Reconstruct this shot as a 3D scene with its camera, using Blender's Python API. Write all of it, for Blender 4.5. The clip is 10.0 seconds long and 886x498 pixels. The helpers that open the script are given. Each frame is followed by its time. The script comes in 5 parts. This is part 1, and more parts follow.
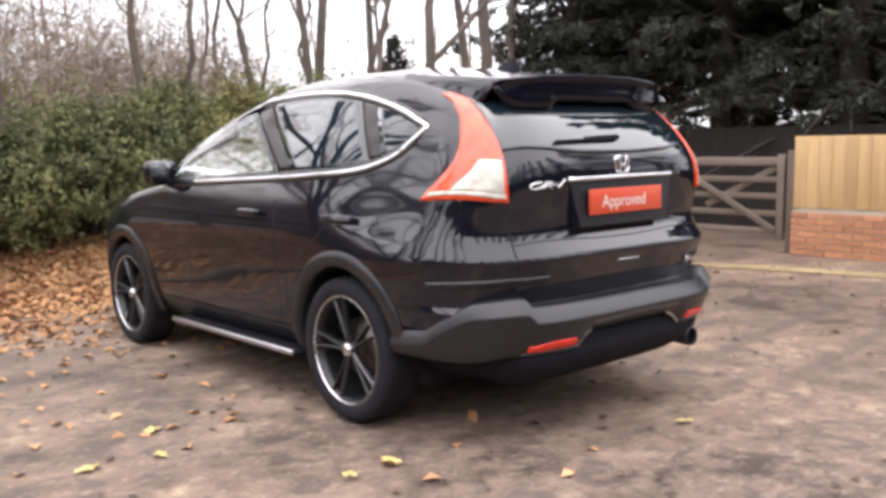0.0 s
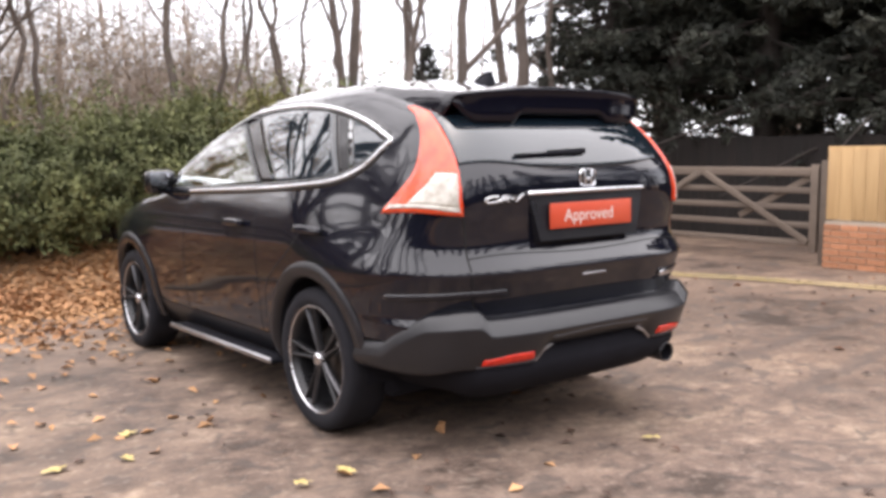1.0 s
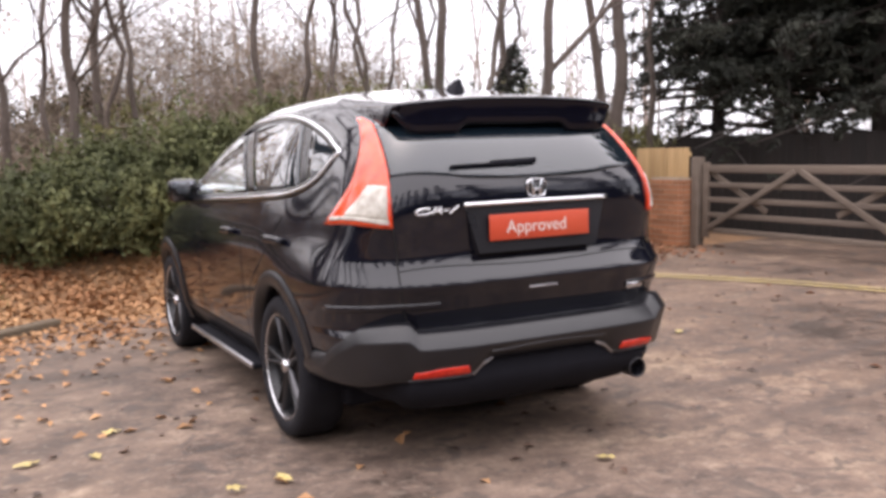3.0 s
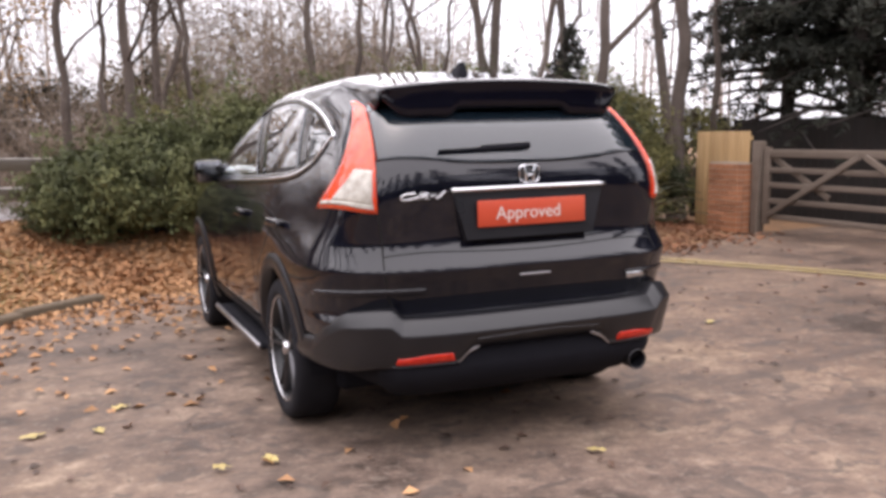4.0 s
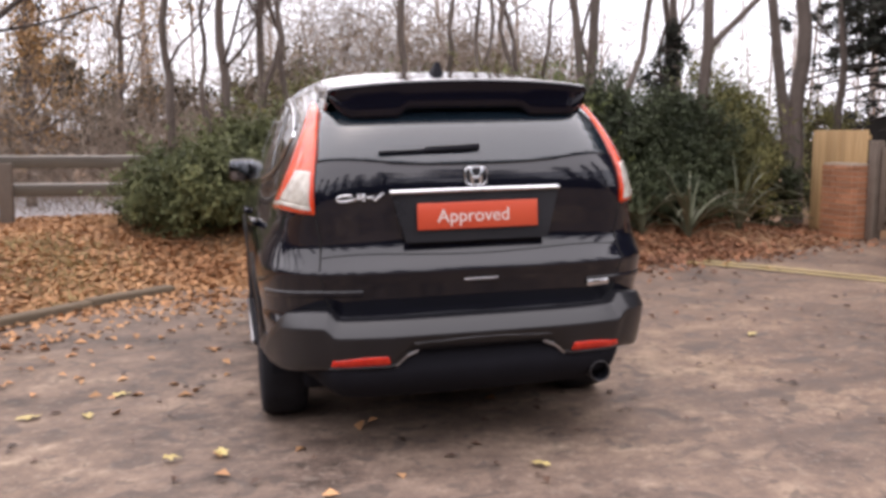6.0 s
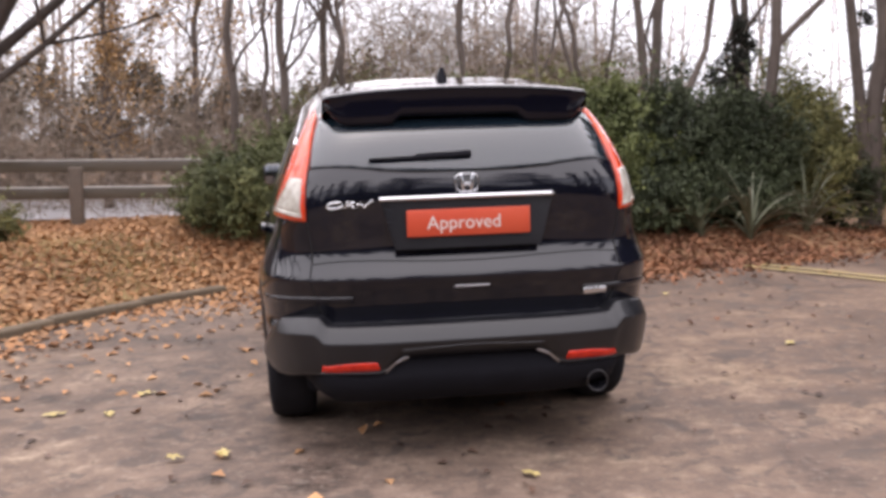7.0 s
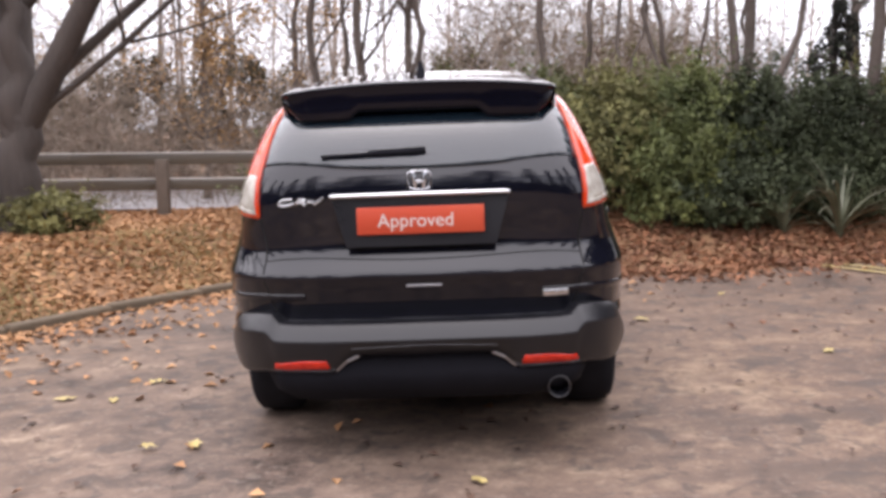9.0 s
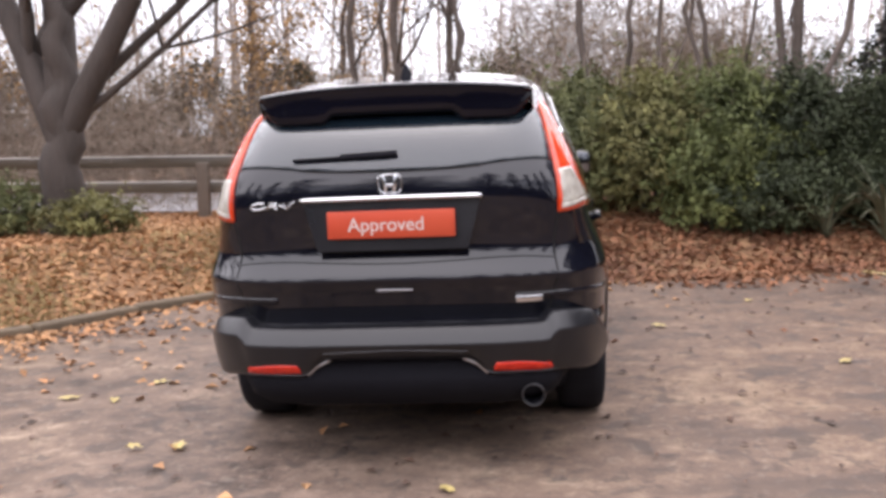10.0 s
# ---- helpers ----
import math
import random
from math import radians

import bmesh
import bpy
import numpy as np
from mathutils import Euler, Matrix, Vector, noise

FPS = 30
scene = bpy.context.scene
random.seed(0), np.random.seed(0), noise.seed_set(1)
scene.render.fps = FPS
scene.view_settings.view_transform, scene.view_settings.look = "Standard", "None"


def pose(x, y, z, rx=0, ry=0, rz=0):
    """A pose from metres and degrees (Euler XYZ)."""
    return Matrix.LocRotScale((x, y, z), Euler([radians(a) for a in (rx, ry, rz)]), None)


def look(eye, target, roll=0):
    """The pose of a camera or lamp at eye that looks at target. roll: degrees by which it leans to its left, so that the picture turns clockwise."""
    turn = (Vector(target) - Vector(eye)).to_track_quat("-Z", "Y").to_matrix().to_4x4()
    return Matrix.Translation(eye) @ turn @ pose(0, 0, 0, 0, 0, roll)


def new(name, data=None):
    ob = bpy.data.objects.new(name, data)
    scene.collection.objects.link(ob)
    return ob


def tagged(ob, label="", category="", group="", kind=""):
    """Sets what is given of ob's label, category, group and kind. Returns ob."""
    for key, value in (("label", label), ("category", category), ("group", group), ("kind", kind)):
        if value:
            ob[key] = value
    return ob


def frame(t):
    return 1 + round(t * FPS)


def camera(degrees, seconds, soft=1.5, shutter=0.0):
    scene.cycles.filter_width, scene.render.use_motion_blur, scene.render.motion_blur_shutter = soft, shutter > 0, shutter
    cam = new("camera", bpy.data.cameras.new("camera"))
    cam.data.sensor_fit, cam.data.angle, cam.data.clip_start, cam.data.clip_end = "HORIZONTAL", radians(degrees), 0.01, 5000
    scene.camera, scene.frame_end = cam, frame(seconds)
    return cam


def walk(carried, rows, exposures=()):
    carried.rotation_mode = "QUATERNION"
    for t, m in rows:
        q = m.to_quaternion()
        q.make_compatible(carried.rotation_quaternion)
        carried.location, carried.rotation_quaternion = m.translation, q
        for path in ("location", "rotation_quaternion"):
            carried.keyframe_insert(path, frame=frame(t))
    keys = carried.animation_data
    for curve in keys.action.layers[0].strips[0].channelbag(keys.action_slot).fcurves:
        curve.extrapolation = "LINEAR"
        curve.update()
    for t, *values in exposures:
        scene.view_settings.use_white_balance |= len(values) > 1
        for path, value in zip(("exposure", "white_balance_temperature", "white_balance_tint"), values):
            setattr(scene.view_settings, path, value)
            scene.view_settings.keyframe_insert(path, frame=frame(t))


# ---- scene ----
cam = camera(52.2, 10.0, soft=3.55)
METRES, EYE, TILT, LEAN, TURN = 4.203, 1.265, 0.93, -2.0, -42.0
ROWS = [
    (0.0, 0.0, 0.0, 0.0, -0.24, -6.79, 2.01),
    (0.5, 0.0554, -0.0027, 0.0002, 0.34, -6.42, 2.32),
    (1.0, 0.1043, -0.0026, 0.0038, 3.61, -6.27, 1.81),
    (1.5, 0.1561, 0.0121, 0.0045, 5.98, -6.36, 1.19),
    (2.0, 0.2001, 0.0216, 0.0092, 7.46, -6.63, 1.66),
    (2.5, 0.2641, 0.026, 0.0102, 10.28, -5.87, 2.61),
    (4.0, 0.3999, 0.0696, 0.0105, 17.8, -7.12, 2.14),
    (4.5, 0.4574, 0.0907, 0.0096, 20.93, -6.75, 2.78),
    (5.0, 0.5072, 0.1063, 0.0094, 23.87, -6.69, 2.22),
    (5.5, 0.5463, 0.1354, 0.0059, 25.44, -6.88, 2.01),
    (7.0, 0.674, 0.2156, 0.0103, 33.15, -6.75, 2.48),
    (7.5, 0.7037, 0.2418, 0.0065, 35.48, -6.72, 2.68),
    (8.0, 0.7332, 0.2806, 0.0087, 37.57, -6.62, 2.27),
    (8.5, 0.7568, 0.3054, 0.0086, 39.17, -7.19, 2.57),
    (9.0, 0.8028, 0.3402, 0.0086, 41.54, -7.0, 2.72),
    (9.5, 0.8365, 0.3709, 0.0067, 43.85, -6.91, 2.69),
    (10.0, 0.862, 0.4126, 0.0055, 45.75, -6.67, 2.92),
]
walk(cam, [(t, pose(0, 0, EYE, TILT, LEAN, TURN) @ pose(METRES * x, METRES * y, METRES * z, 90 + pitch, roll, yaw)) for t, x, y, z, yaw, pitch, roll in ROWS],
     exposures=[(0.0, 1.57, 6850, 15), (2.0, 1.42, 6900, 18), (4.5, 1.16, 6850, 20), (7.5, 1.15, 6800, 20), (10.0, 1.30, 6700, 19)])

# ---- light: an overcast late-autumn day ----
world = bpy.data.worlds.new("overcast_sky")
scene.world = world
world.use_nodes = True
wn = world.node_tree.nodes
sky = wn.new("ShaderNodeTexSky")
sky.sky_type = "NISHITA"
sky.sun_disc = False
sky.sun_elevation, sky.sun_rotation = radians(82), radians(321)
sky.dust_density, sky.air_density = 3.0, 1.0
pale = wn.new("ShaderNodeHueSaturation")
pale.inputs["Saturation"].default_value = 0.40
world.node_tree.links.new(sky.outputs[0], pale.inputs["Color"])
cloud = wn.new("ShaderNodeMix")
cloud.data_type = "RGBA"
cloud.inputs[0].default_value = 0.65
cloud.inputs[7].default_value = (5.9, 6.3, 7.0, 1)
world.node_tree.links.new(pale.outputs[0], cloud.inputs[6])
world.node_tree.links.new(cloud.outputs[2], wn["Background"].inputs["Color"])
wn["Background"].inputs["Strength"].default_value = 0.145
sun = new("sun", bpy.data.lights.new("sun", "SUN"))
sun.data.energy, sun.data.angle, sun.data.color = 2.0, radians(150), (1.0, 0.985, 0.97)
sun.matrix_world = look((-2, 2.5, 24), (0, 0, 0))

# ---- materials ----
def material(name, a, b=None, scale=8.0, rough=0.6, metal=0.0, bump=0.0, fine=90.0, fine_amount=0.25, coat=0.0,
             rough_spread=0.08, vary=0.0, transmission=0.0, emission=None, spec=0.5, bump_scale=None, island=0.0, grain=None):
    """A surface with colour that drifts between a and b at a coarse and a fine scale, with grain in its relief."""
    m = bpy.data.materials.new(name)
    m.use_nodes = True
    nt = m.node_tree
    n, link = nt.nodes, nt.links.new
    p = n["Principled BSDF"]
    b = b or a
    where = n.new("ShaderNodeTexCoord")
    coarse = n.new("ShaderNodeTexNoise")
    coarse.inputs["Scale"].default_value, coarse.inputs["Detail"].default_value = scale, 5
    small = n.new("ShaderNodeTexNoise")
    small.inputs["Scale"].default_value, small.inputs["Detail"].default_value = fine, 3
    if grain:
        fibre = n.new("ShaderNodeMapping")
        fibre.inputs["Scale"].default_value = grain
        link(where.outputs["Object"], fibre.inputs["Vector"])
    for tex in (coarse, small):
        link(fibre.outputs[0] if grain else where.outputs["Object"], tex.inputs["Vector"])
    ramp = n.new("ShaderNodeMapRange")
    ramp.inputs["From Min"].default_value, ramp.inputs["From Max"].default_value = 0.32, 0.68
    link(coarse.outputs["Fac"], ramp.inputs["Value"])
    blend = n.new("ShaderNodeMix")
    blend.data_type = "FLOAT"
    blend.inputs[0].default_value = fine_amount
    link(ramp.outputs[0], blend.inputs[2])
    link(small.outputs["Fac"], blend.inputs[3])
    mix = n.new("ShaderNodeMix")
    mix.data_type = "RGBA"
    mix.inputs[6].default_value, mix.inputs[7].default_value = (*a, 1), (*b, 1)
    link(blend.outputs[0], mix.inputs[0])
    colour = mix.outputs[2]
    if vary or island:
        hsv = n.new("ShaderNodeHueSaturation")
        rnd = n.new("ShaderNodeMapRange")
        spread = vary or island
        rnd.inputs["To Min"].default_value, rnd.inputs["To Max"].default_value = 1 - spread, 1 + spread
        if vary:
            link(n.new("ShaderNodeObjectInfo").outputs["Random"], rnd.inputs["Value"])
        else:
            link(n.new("ShaderNodeNewGeometry").outputs["Random Per Island"], rnd.inputs["Value"])
        link(rnd.outputs[0], hsv.inputs["Value"])
        link(colour, hsv.inputs["Color"])
        colour = hsv.outputs[0]
    link(colour, p.inputs["Base Color"])
    rr = n.new("ShaderNodeMapRange")
    rr.inputs["To Min"].default_value, rr.inputs["To Max"].default_value = max(rough - rough_spread, 0.0), min(rough + rough_spread, 1.0)
    link(coarse.outputs["Fac"], rr.inputs["Value"])
    link(rr.outputs[0], p.inputs["Roughness"])
    p.inputs["Metallic"].default_value = metal
    p.inputs["Specular IOR Level"].default_value = spec
    p.inputs["Coat Weight"].default_value = coat
    p.inputs["Coat Roughness"].default_value = 0.02
    p.inputs["Transmission Weight"].default_value = transmission
    if emission:
        p.inputs["Emission Color"].default_value, p.inputs["Emission Strength"].default_value = (*emission[0], 1), emission[1]
    if bump:
        relief = n.new("ShaderNodeBump")
        relief.inputs["Strength"].default_value = min(bump, 1.0)
        relief.inputs["Distance"].default_value = 0.01
        source = small
        if bump_scale:
            source = n.new("ShaderNodeTexNoise")
            source.inputs["Scale"].default_value, source.inputs["Detail"].default_value = bump_scale, 4
            link(where.outputs["Object"], source.inputs["Vector"])
        link(source.outputs["Fac"], relief.inputs["Height"])
        link(relief.outputs[0], p.inputs["Normal"])
    return m


PAINT = material("black_car_paint", (0.0040, 0.0044, 0.0085), (0.0054, 0.0060, 0.0112), 3, 0.07, coat=0.28, spec=0.42, rough_spread=0.03, fine=900, fine_amount=0.3)
# body paint again, darkened and dulled to imitate the spoiler face in shade
SPOILER_SHADE = material("shaded_spoiler_paint", (0.0032, 0.0032, 0.00672), (0.00448, 0.00448, 0.00928), 3, 0.10, rough_spread=0.03, fine=900, spec=0.32)
GREY_PLASTIC = material("grey_textured_plastic", (0.0075, 0.0077, 0.0100), (0.0120, 0.0123, 0.0155), 4, 0.33, bump=0.05, fine=600)
BLACK_PLASTIC = material("black_plastic", (0.008, 0.008, 0.011), (0.012, 0.012, 0.016), 6, 0.85, bump=0.05, fine=500, spec=0.12)
GLOSS_BLACK = material("gloss_black_plastic", (0.006, 0.006, 0.007), (0.009, 0.009, 0.010), 5, 0.14, rough_spread=0.05)
SHUT = material("shut_line_shadow_gap", (0.003, 0.003, 0.003), (0.005, 0.005, 0.005), 10, 0.9)
GLASS = material("dark_tinted_glass", (0.018, 0.035, 0.052), (0.024, 0.044, 0.064), 2, 0.015, transmission=0.72, rough_spread=0.01, coat=0.75)
GLASS_CLEAR = material("clear_car_glass", (0.90, 0.95, 0.95), (0.93, 0.97, 0.97), 2, 0.01, transmission=1.0, rough_spread=0.005)
SEAT = material("dark_seat_cloth", (0.0228, 0.0228, 0.02432), (0.038, 0.038, 0.03952), 8, 0.85, bump=0.2, fine=200)
WET_LEAF = material("dark_wet_leaf_scrap", (0.0513, 0.03086, 0.02341), (0.1254, 0.07163, 0.04788), 2, 0.6, fine=10, island=0.4)
CHROME = material("chrome", (0.72, 0.73, 0.76), (0.80, 0.81, 0.83), 6, 0.12, metal=1.0, rough_spread=0.05)
SATIN = material("satin_aluminium", (0.42, 0.42, 0.45), (0.55, 0.55, 0.57), 8, 0.32, metal=1.0)
MIRROR = material("mirror_silvering", (0.22, 0.23, 0.25), (0.26, 0.27, 0.29), 3, 0.10, metal=1.0, rough_spread=0.02)
PANEL = material("satin_black_panel", (0.010, 0.010, 0.013), (0.016, 0.016, 0.019), 5, 0.30)
RED_LENS = material("red_lamp_lens", (0.60, 0.038, 0.010), (0.76, 0.082, 0.018), 14, 0.12, coat=0.6, fine=120)
REFLECTOR = material("dark_red_reflector", (0.48, 0.011, 0.0055), (0.70, 0.036, 0.011), 30, 0.2, coat=0.1, fine=160)
CLEAR_LENS = material("clear_ribbed_lamp_lens", (0.304, 0.2736, 0.228), (0.608, 0.5852, 0.532), 26, 0.14, coat=0.6, fine=60)
RED_CARD = material("red_printed_card", (0.5016, 0.057, 0.0228), (0.5472, 0.076, 0.0304), 3, 0.45, bump=0.02)
WHITE_INK = material("white_print", (0.5928, 0.5472, 0.5168), (0.6232, 0.5852, 0.5472), 5, 0.5)
RUBBER = material("tyre_rubber", (0.0075, 0.0075, 0.0108), (0.01425, 0.01425, 0.018), 12, 0.85, bump=0.15, fine=260, spec=0.25)
RIM_DARK = material("dark_alloy", (0.012, 0.012, 0.014), (0.022, 0.022, 0.024), 10, 0.3, metal=0.3)
RIM_EDGE = material("machined_alloy_edge", (0.50, 0.50, 0.53), (0.66, 0.66, 0.68), 12, 0.25, metal=1.0)
SPOKE = material("satin_grey_alloy", (0.065, 0.065, 0.0715), (0.1105, 0.1105, 0.117), 12, 0.35, metal=0.9)
BRAKE = material("brake_steel", (0.08, 0.076, 0.072), (0.12, 0.112, 0.108), 12, 0.4, metal=1.0)

def worn_asphalt():
    """Damp, muddy asphalt: broad pale and dark patches, streaks, pits and fine grit."""
    m = bpy.data.materials.new("damp_worn_asphalt")
    m.use_nodes = True
    n, link = m.node_tree.nodes, m.node_tree.links.new
    p = n["Principled BSDF"]
    where = n.new("ShaderNodeTexCoord")
    parts = []
    for scale, detail, rough, stretch in ((0.55, 3, 0.5, (1, 1, 1)), (2.3, 5, 0.65, (1, 1.3, 1)), (9.0, 5, 0.7, (1, 1.1, 1)), (60.0, 3, 0.6, (1, 1, 1))):
        place = n.new("ShaderNodeMapping")
        place.inputs["Scale"].default_value = stretch
        place.inputs["Rotation"].default_value = (0, 0, 0.5)
        link(where.outputs["Object"], place.inputs["Vector"])
        tex = n.new("ShaderNodeTexNoise")
        tex.inputs["Scale"].default_value, tex.inputs["Detail"].default_value, tex.inputs["Roughness"].default_value = scale, detail, rough
        link(place.outputs[0], tex.inputs["Vector"])
        parts.append(tex.outputs["Fac"])
    total = None
    for out, weight in zip(parts, (0.38, 0.38, 0.29, 0.12)):
        mul = n.new("ShaderNodeMath")
        mul.operation = "MULTIPLY_ADD"
        link(out, mul.inputs[0])
        mul.inputs[1].default_value = weight
        if total:
            link(total, mul.inputs[2])
        else:
            mul.inputs[2].default_value = 0.0
        total = mul.outputs[0]
    ramp = n.new("ShaderNodeValToRGB")
    e = ramp.color_ramp.elements
    e[0].position, e[0].color = 0.47, (0.058, 0.043, 0.035, 1)
    e[1].position, e[1].color = 0.72, (0.40, 0.316, 0.238, 1)
    mid = e.new(0.545)
    mid.color = (0.142, 0.103, 0.083, 1)
    near = e.new(0.63)
    near.color = (0.226, 0.165, 0.129, 1)
    link(total, ramp.inputs[0])
    # wet mud carried in through the gate darkens one side of the yard
    apart = n.new("ShaderNodeSeparateXYZ")
    link(where.outputs["Object"], apart.inputs[0])
    wander = n.new("ShaderNodeMath")
    wander.operation = "MULTIPLY_ADD"
    link(parts[0], wander.inputs[0])
    wander.inputs[1].default_value = 5.0
    link(apart.outputs["X"], wander.inputs[2])
    mud = n.new("ShaderNodeMapRange")
    mud.inputs["From Min"].default_value, mud.inputs["From Max"].default_value = 4.9, 8.8
    mud.inputs["To Min"].default_value, mud.inputs["To Max"].default_value = 0.0, 1.0
    link(wander.outputs[0], mud.inputs["Value"])
    wet = n.new("ShaderNodeMix")
    wet.data_type, wet.blend_type = "RGBA", "MULTIPLY"
    wet.inputs[7].default_value = (0.66, 0.605, 0.56, 1)
    link(mud.outputs[0], wet.inputs[0])
    link(ramp.outputs[0], wet.inputs[6])
    # trodden-in wet leaf stains, and pale grit between them
    def blots(scale, low, high, twist):
        tex = n.new("ShaderNodeTexNoise")
        tex.inputs["Scale"].default_value, tex.inputs["Detail"].default_value, tex.inputs["Distortion"].default_value = scale, 3, twist
        link(where.outputs["Object"], tex.inputs["Vector"])
        cut = n.new("ShaderNodeMapRange")
        cut.inputs["From Min"].default_value, cut.inputs["From Max"].default_value = low, high
        link(tex.outputs["Fac"], cut.inputs["Value"])
        return cut.outputs[0]

    def over(colour, fac, amount, paint):
        much = n.new("ShaderNodeMath")
        much.operation = "MULTIPLY"
        link(fac, much.inputs[0])
        much.inputs[1].default_value = amount
        mix = n.new("ShaderNodeMix")
        mix.data_type = "RGBA"
        mix.inputs[7].default_value = (*paint, 1)
        link(much.outputs[0], mix.inputs[0])
        link(colour, mix.inputs[6])
        return mix.outputs[2]

    # leaf dirt towards the kerb, deepened to paint in shade beside the car
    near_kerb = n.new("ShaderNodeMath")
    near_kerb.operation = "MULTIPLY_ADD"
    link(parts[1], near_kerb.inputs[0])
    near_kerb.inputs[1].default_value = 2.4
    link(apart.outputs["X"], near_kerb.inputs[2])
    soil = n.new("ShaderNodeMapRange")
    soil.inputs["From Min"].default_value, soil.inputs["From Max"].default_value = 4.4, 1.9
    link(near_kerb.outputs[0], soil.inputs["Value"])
    dirt_and_shade = n.new("ShaderNodeMix")
    dirt_and_shade.data_type, dirt_and_shade.blend_type = "RGBA", "MULTIPLY"
    dirt_and_shade.inputs[7].default_value = (0.63, 0.60, 0.56, 1)
    link(soil.outputs[0], dirt_and_shade.inputs[0])
    link(wet.outputs[2], dirt_and_shade.inputs[6])
    shade = over(dirt_and_shade.outputs[2], blots(22.0, 0.56, 0.70, 0.4), 0.30, (0.30, 0.245, 0.20))
    shade = over(shade, blots(4.6, 0.57, 0.66, 0.9), 0.60, (0.062, 0.052, 0.047))
    shade = over(shade, blots(11.0, 0.60, 0.68, 0.6), 0.50, (0.060, 0.050, 0.044))
    # two dark tyre tracks swinging in from the gate
    slant = n.new("ShaderNodeMath")
    slant.operation = "MULTIPLY_ADD"
    link(apart.outputs["X"], slant.inputs[0])
    slant.inputs[1].default_value = -0.11
    link(apart.outputs["Y"], slant.inputs[2])
    sway = n.new("ShaderNodeMath")
    sway.operation = "MULTIPLY_ADD"
    link(parts[1], sway.inputs[0])
    sway.inputs[1].default_value = 0.22
    link(slant.outputs[0], sway.inputs[2])
    start = n.new("ShaderNodeMapRange")
    start.inputs["From Min"].default_value, start.inputs["From Max"].default_value = 4.1, 5.0
    link(apart.outputs["X"], start.inputs["Value"])
    for middle in (2.52, 1.92):
        off = n.new("ShaderNodeMath")
        off.operation = "SUBTRACT"
        link(sway.outputs[0], off.inputs[0])
        off.inputs[1].default_value = middle
        side = n.new("ShaderNodeMath")
        side.operation = "ABSOLUTE"
        link(off.outputs[0], side.inputs[0])
        band = n.new("ShaderNodeMapRange")
        band.inputs["From Min"].default_value, band.inputs["From Max"].default_value = 0.09, 0.03
        link(side.outputs[0], band.inputs["Value"])
        lane = n.new("ShaderNodeMath")
        lane.operation = "MULTIPLY"
        link(band.outputs[0], lane.inputs[0])
        link(start.outputs[0], lane.inputs[1])
        shade = over(shade, lane.outputs[0], 0.55, (0.072, 0.055, 0.047))
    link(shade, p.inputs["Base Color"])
    p.inputs["Specular IOR Level"].default_value = 0.3
    rr = n.new("ShaderNodeMapRange")
    rr.inputs["From Min"].default_value, rr.inputs["From Max"].default_value = 0.45, 0.7
    rr.inputs["To Min"].default_value, rr.inputs["To Max"].default_value = 0.55, 0.95
    link(total, rr.inputs["Value"])
    link(rr.outputs[0], p.inputs["Roughness"])
    relief = n.new("ShaderNodeBump")
    relief.inputs["Strength"].default_value, relief.inputs["Distance"].default_value = 0.7, 0.02
    link(total, relief.inputs["Height"])
    link(relief.outputs[0], p.inputs["Normal"])
    return m


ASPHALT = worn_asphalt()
SOIL = material("leafy_soil", (0.1519, 0.08608, 0.04679), (0.3342, 0.1878, 0.09358), 3, 0.9, bump=0.9, fine=30, fine_amount=0.5)
KERB = material("mossy_concrete_kerb", (0.06943, 0.05198, 0.03372), (0.1455, 0.107, 0.07025), 4, 0.9, bump=0.5, fine=30, fine_amount=0.5)
ROAD = material("pale_road_surface", (0.3078, 0.2975, 0.3078), (0.4104, 0.395, 0.4001), 2, 0.55, bump=0.2, fine=60)
YELLOW = material("worn_yellow_road_paint", (0.4712, 0.3496, 0.0988), (0.304, 0.2508, 0.152), 5, 0.7, bump=0.2, fine=40, fine_amount=0.5)
LEAF_DRY = material("dry_fallen_leaf", (0.290, 0.128, 0.055), (0.470, 0.282, 0.140), 0.7, 0.8, fine=20, island=0.28)
LEAF_MULCH = material("wet_brown_leaf_mulch", (0.1162, 0.047, 0.02466), (0.2904, 0.1336, 0.06551), 0.9, 0.8, fine=20, island=0.45)
LEAF_YELLOW = material("yellow_fallen_leaf", (0.4268, 0.326, 0.1008), (0.4742, 0.3912, 0.1778), 12, 0.65, fine=60, vary=0.15)
LEAF_GREEN = material("laurel_leaf", (0.04098, 0.05303, 0.02411), (0.1808, 0.1904, 0.07956), 1.4, 0.55, fine=5, island=0.22, spec=0.25)
LEAF_OLIVE = material("bramble_leaf", (0.06036, 0.06129, 0.026), (0.2507, 0.2368, 0.08822), 1.4, 0.65, fine=5, island=0.22, spec=0.3)
LEAF_FRESH = material("fresh_shrub_leaf", (0.045, 0.060, 0.020), (0.185, 0.205, 0.070), 1.1, 0.6, fine=5, island=0.3, spec=0.3)
GRASS = material("yellowed_grass", (0.200, 0.150, 0.065), (0.360, 0.280, 0.130), 2, 0.8, fine=10, island=0.3)
LEAF_DEEP = material("deep_green_shrub_leaf", (0.020, 0.029, 0.015), (0.080, 0.095, 0.047), 1.2, 0.6, fine=5, island=0.25, spec=0.25)
LEAF_BROWN = material("hedgerow_leaf", (0.04446, 0.0377, 0.0197), (0.1008, 0.08208, 0.04651), 0.7, 0.8, fine=5, island=0.35, spec=0.2)
LEAF_DARK = material("conifer_needles", (0.0156, 0.0182, 0.01664), (0.0559, 0.05915, 0.0455), 0.8, 0.7, fine=8, island=0.45, spec=0.2)
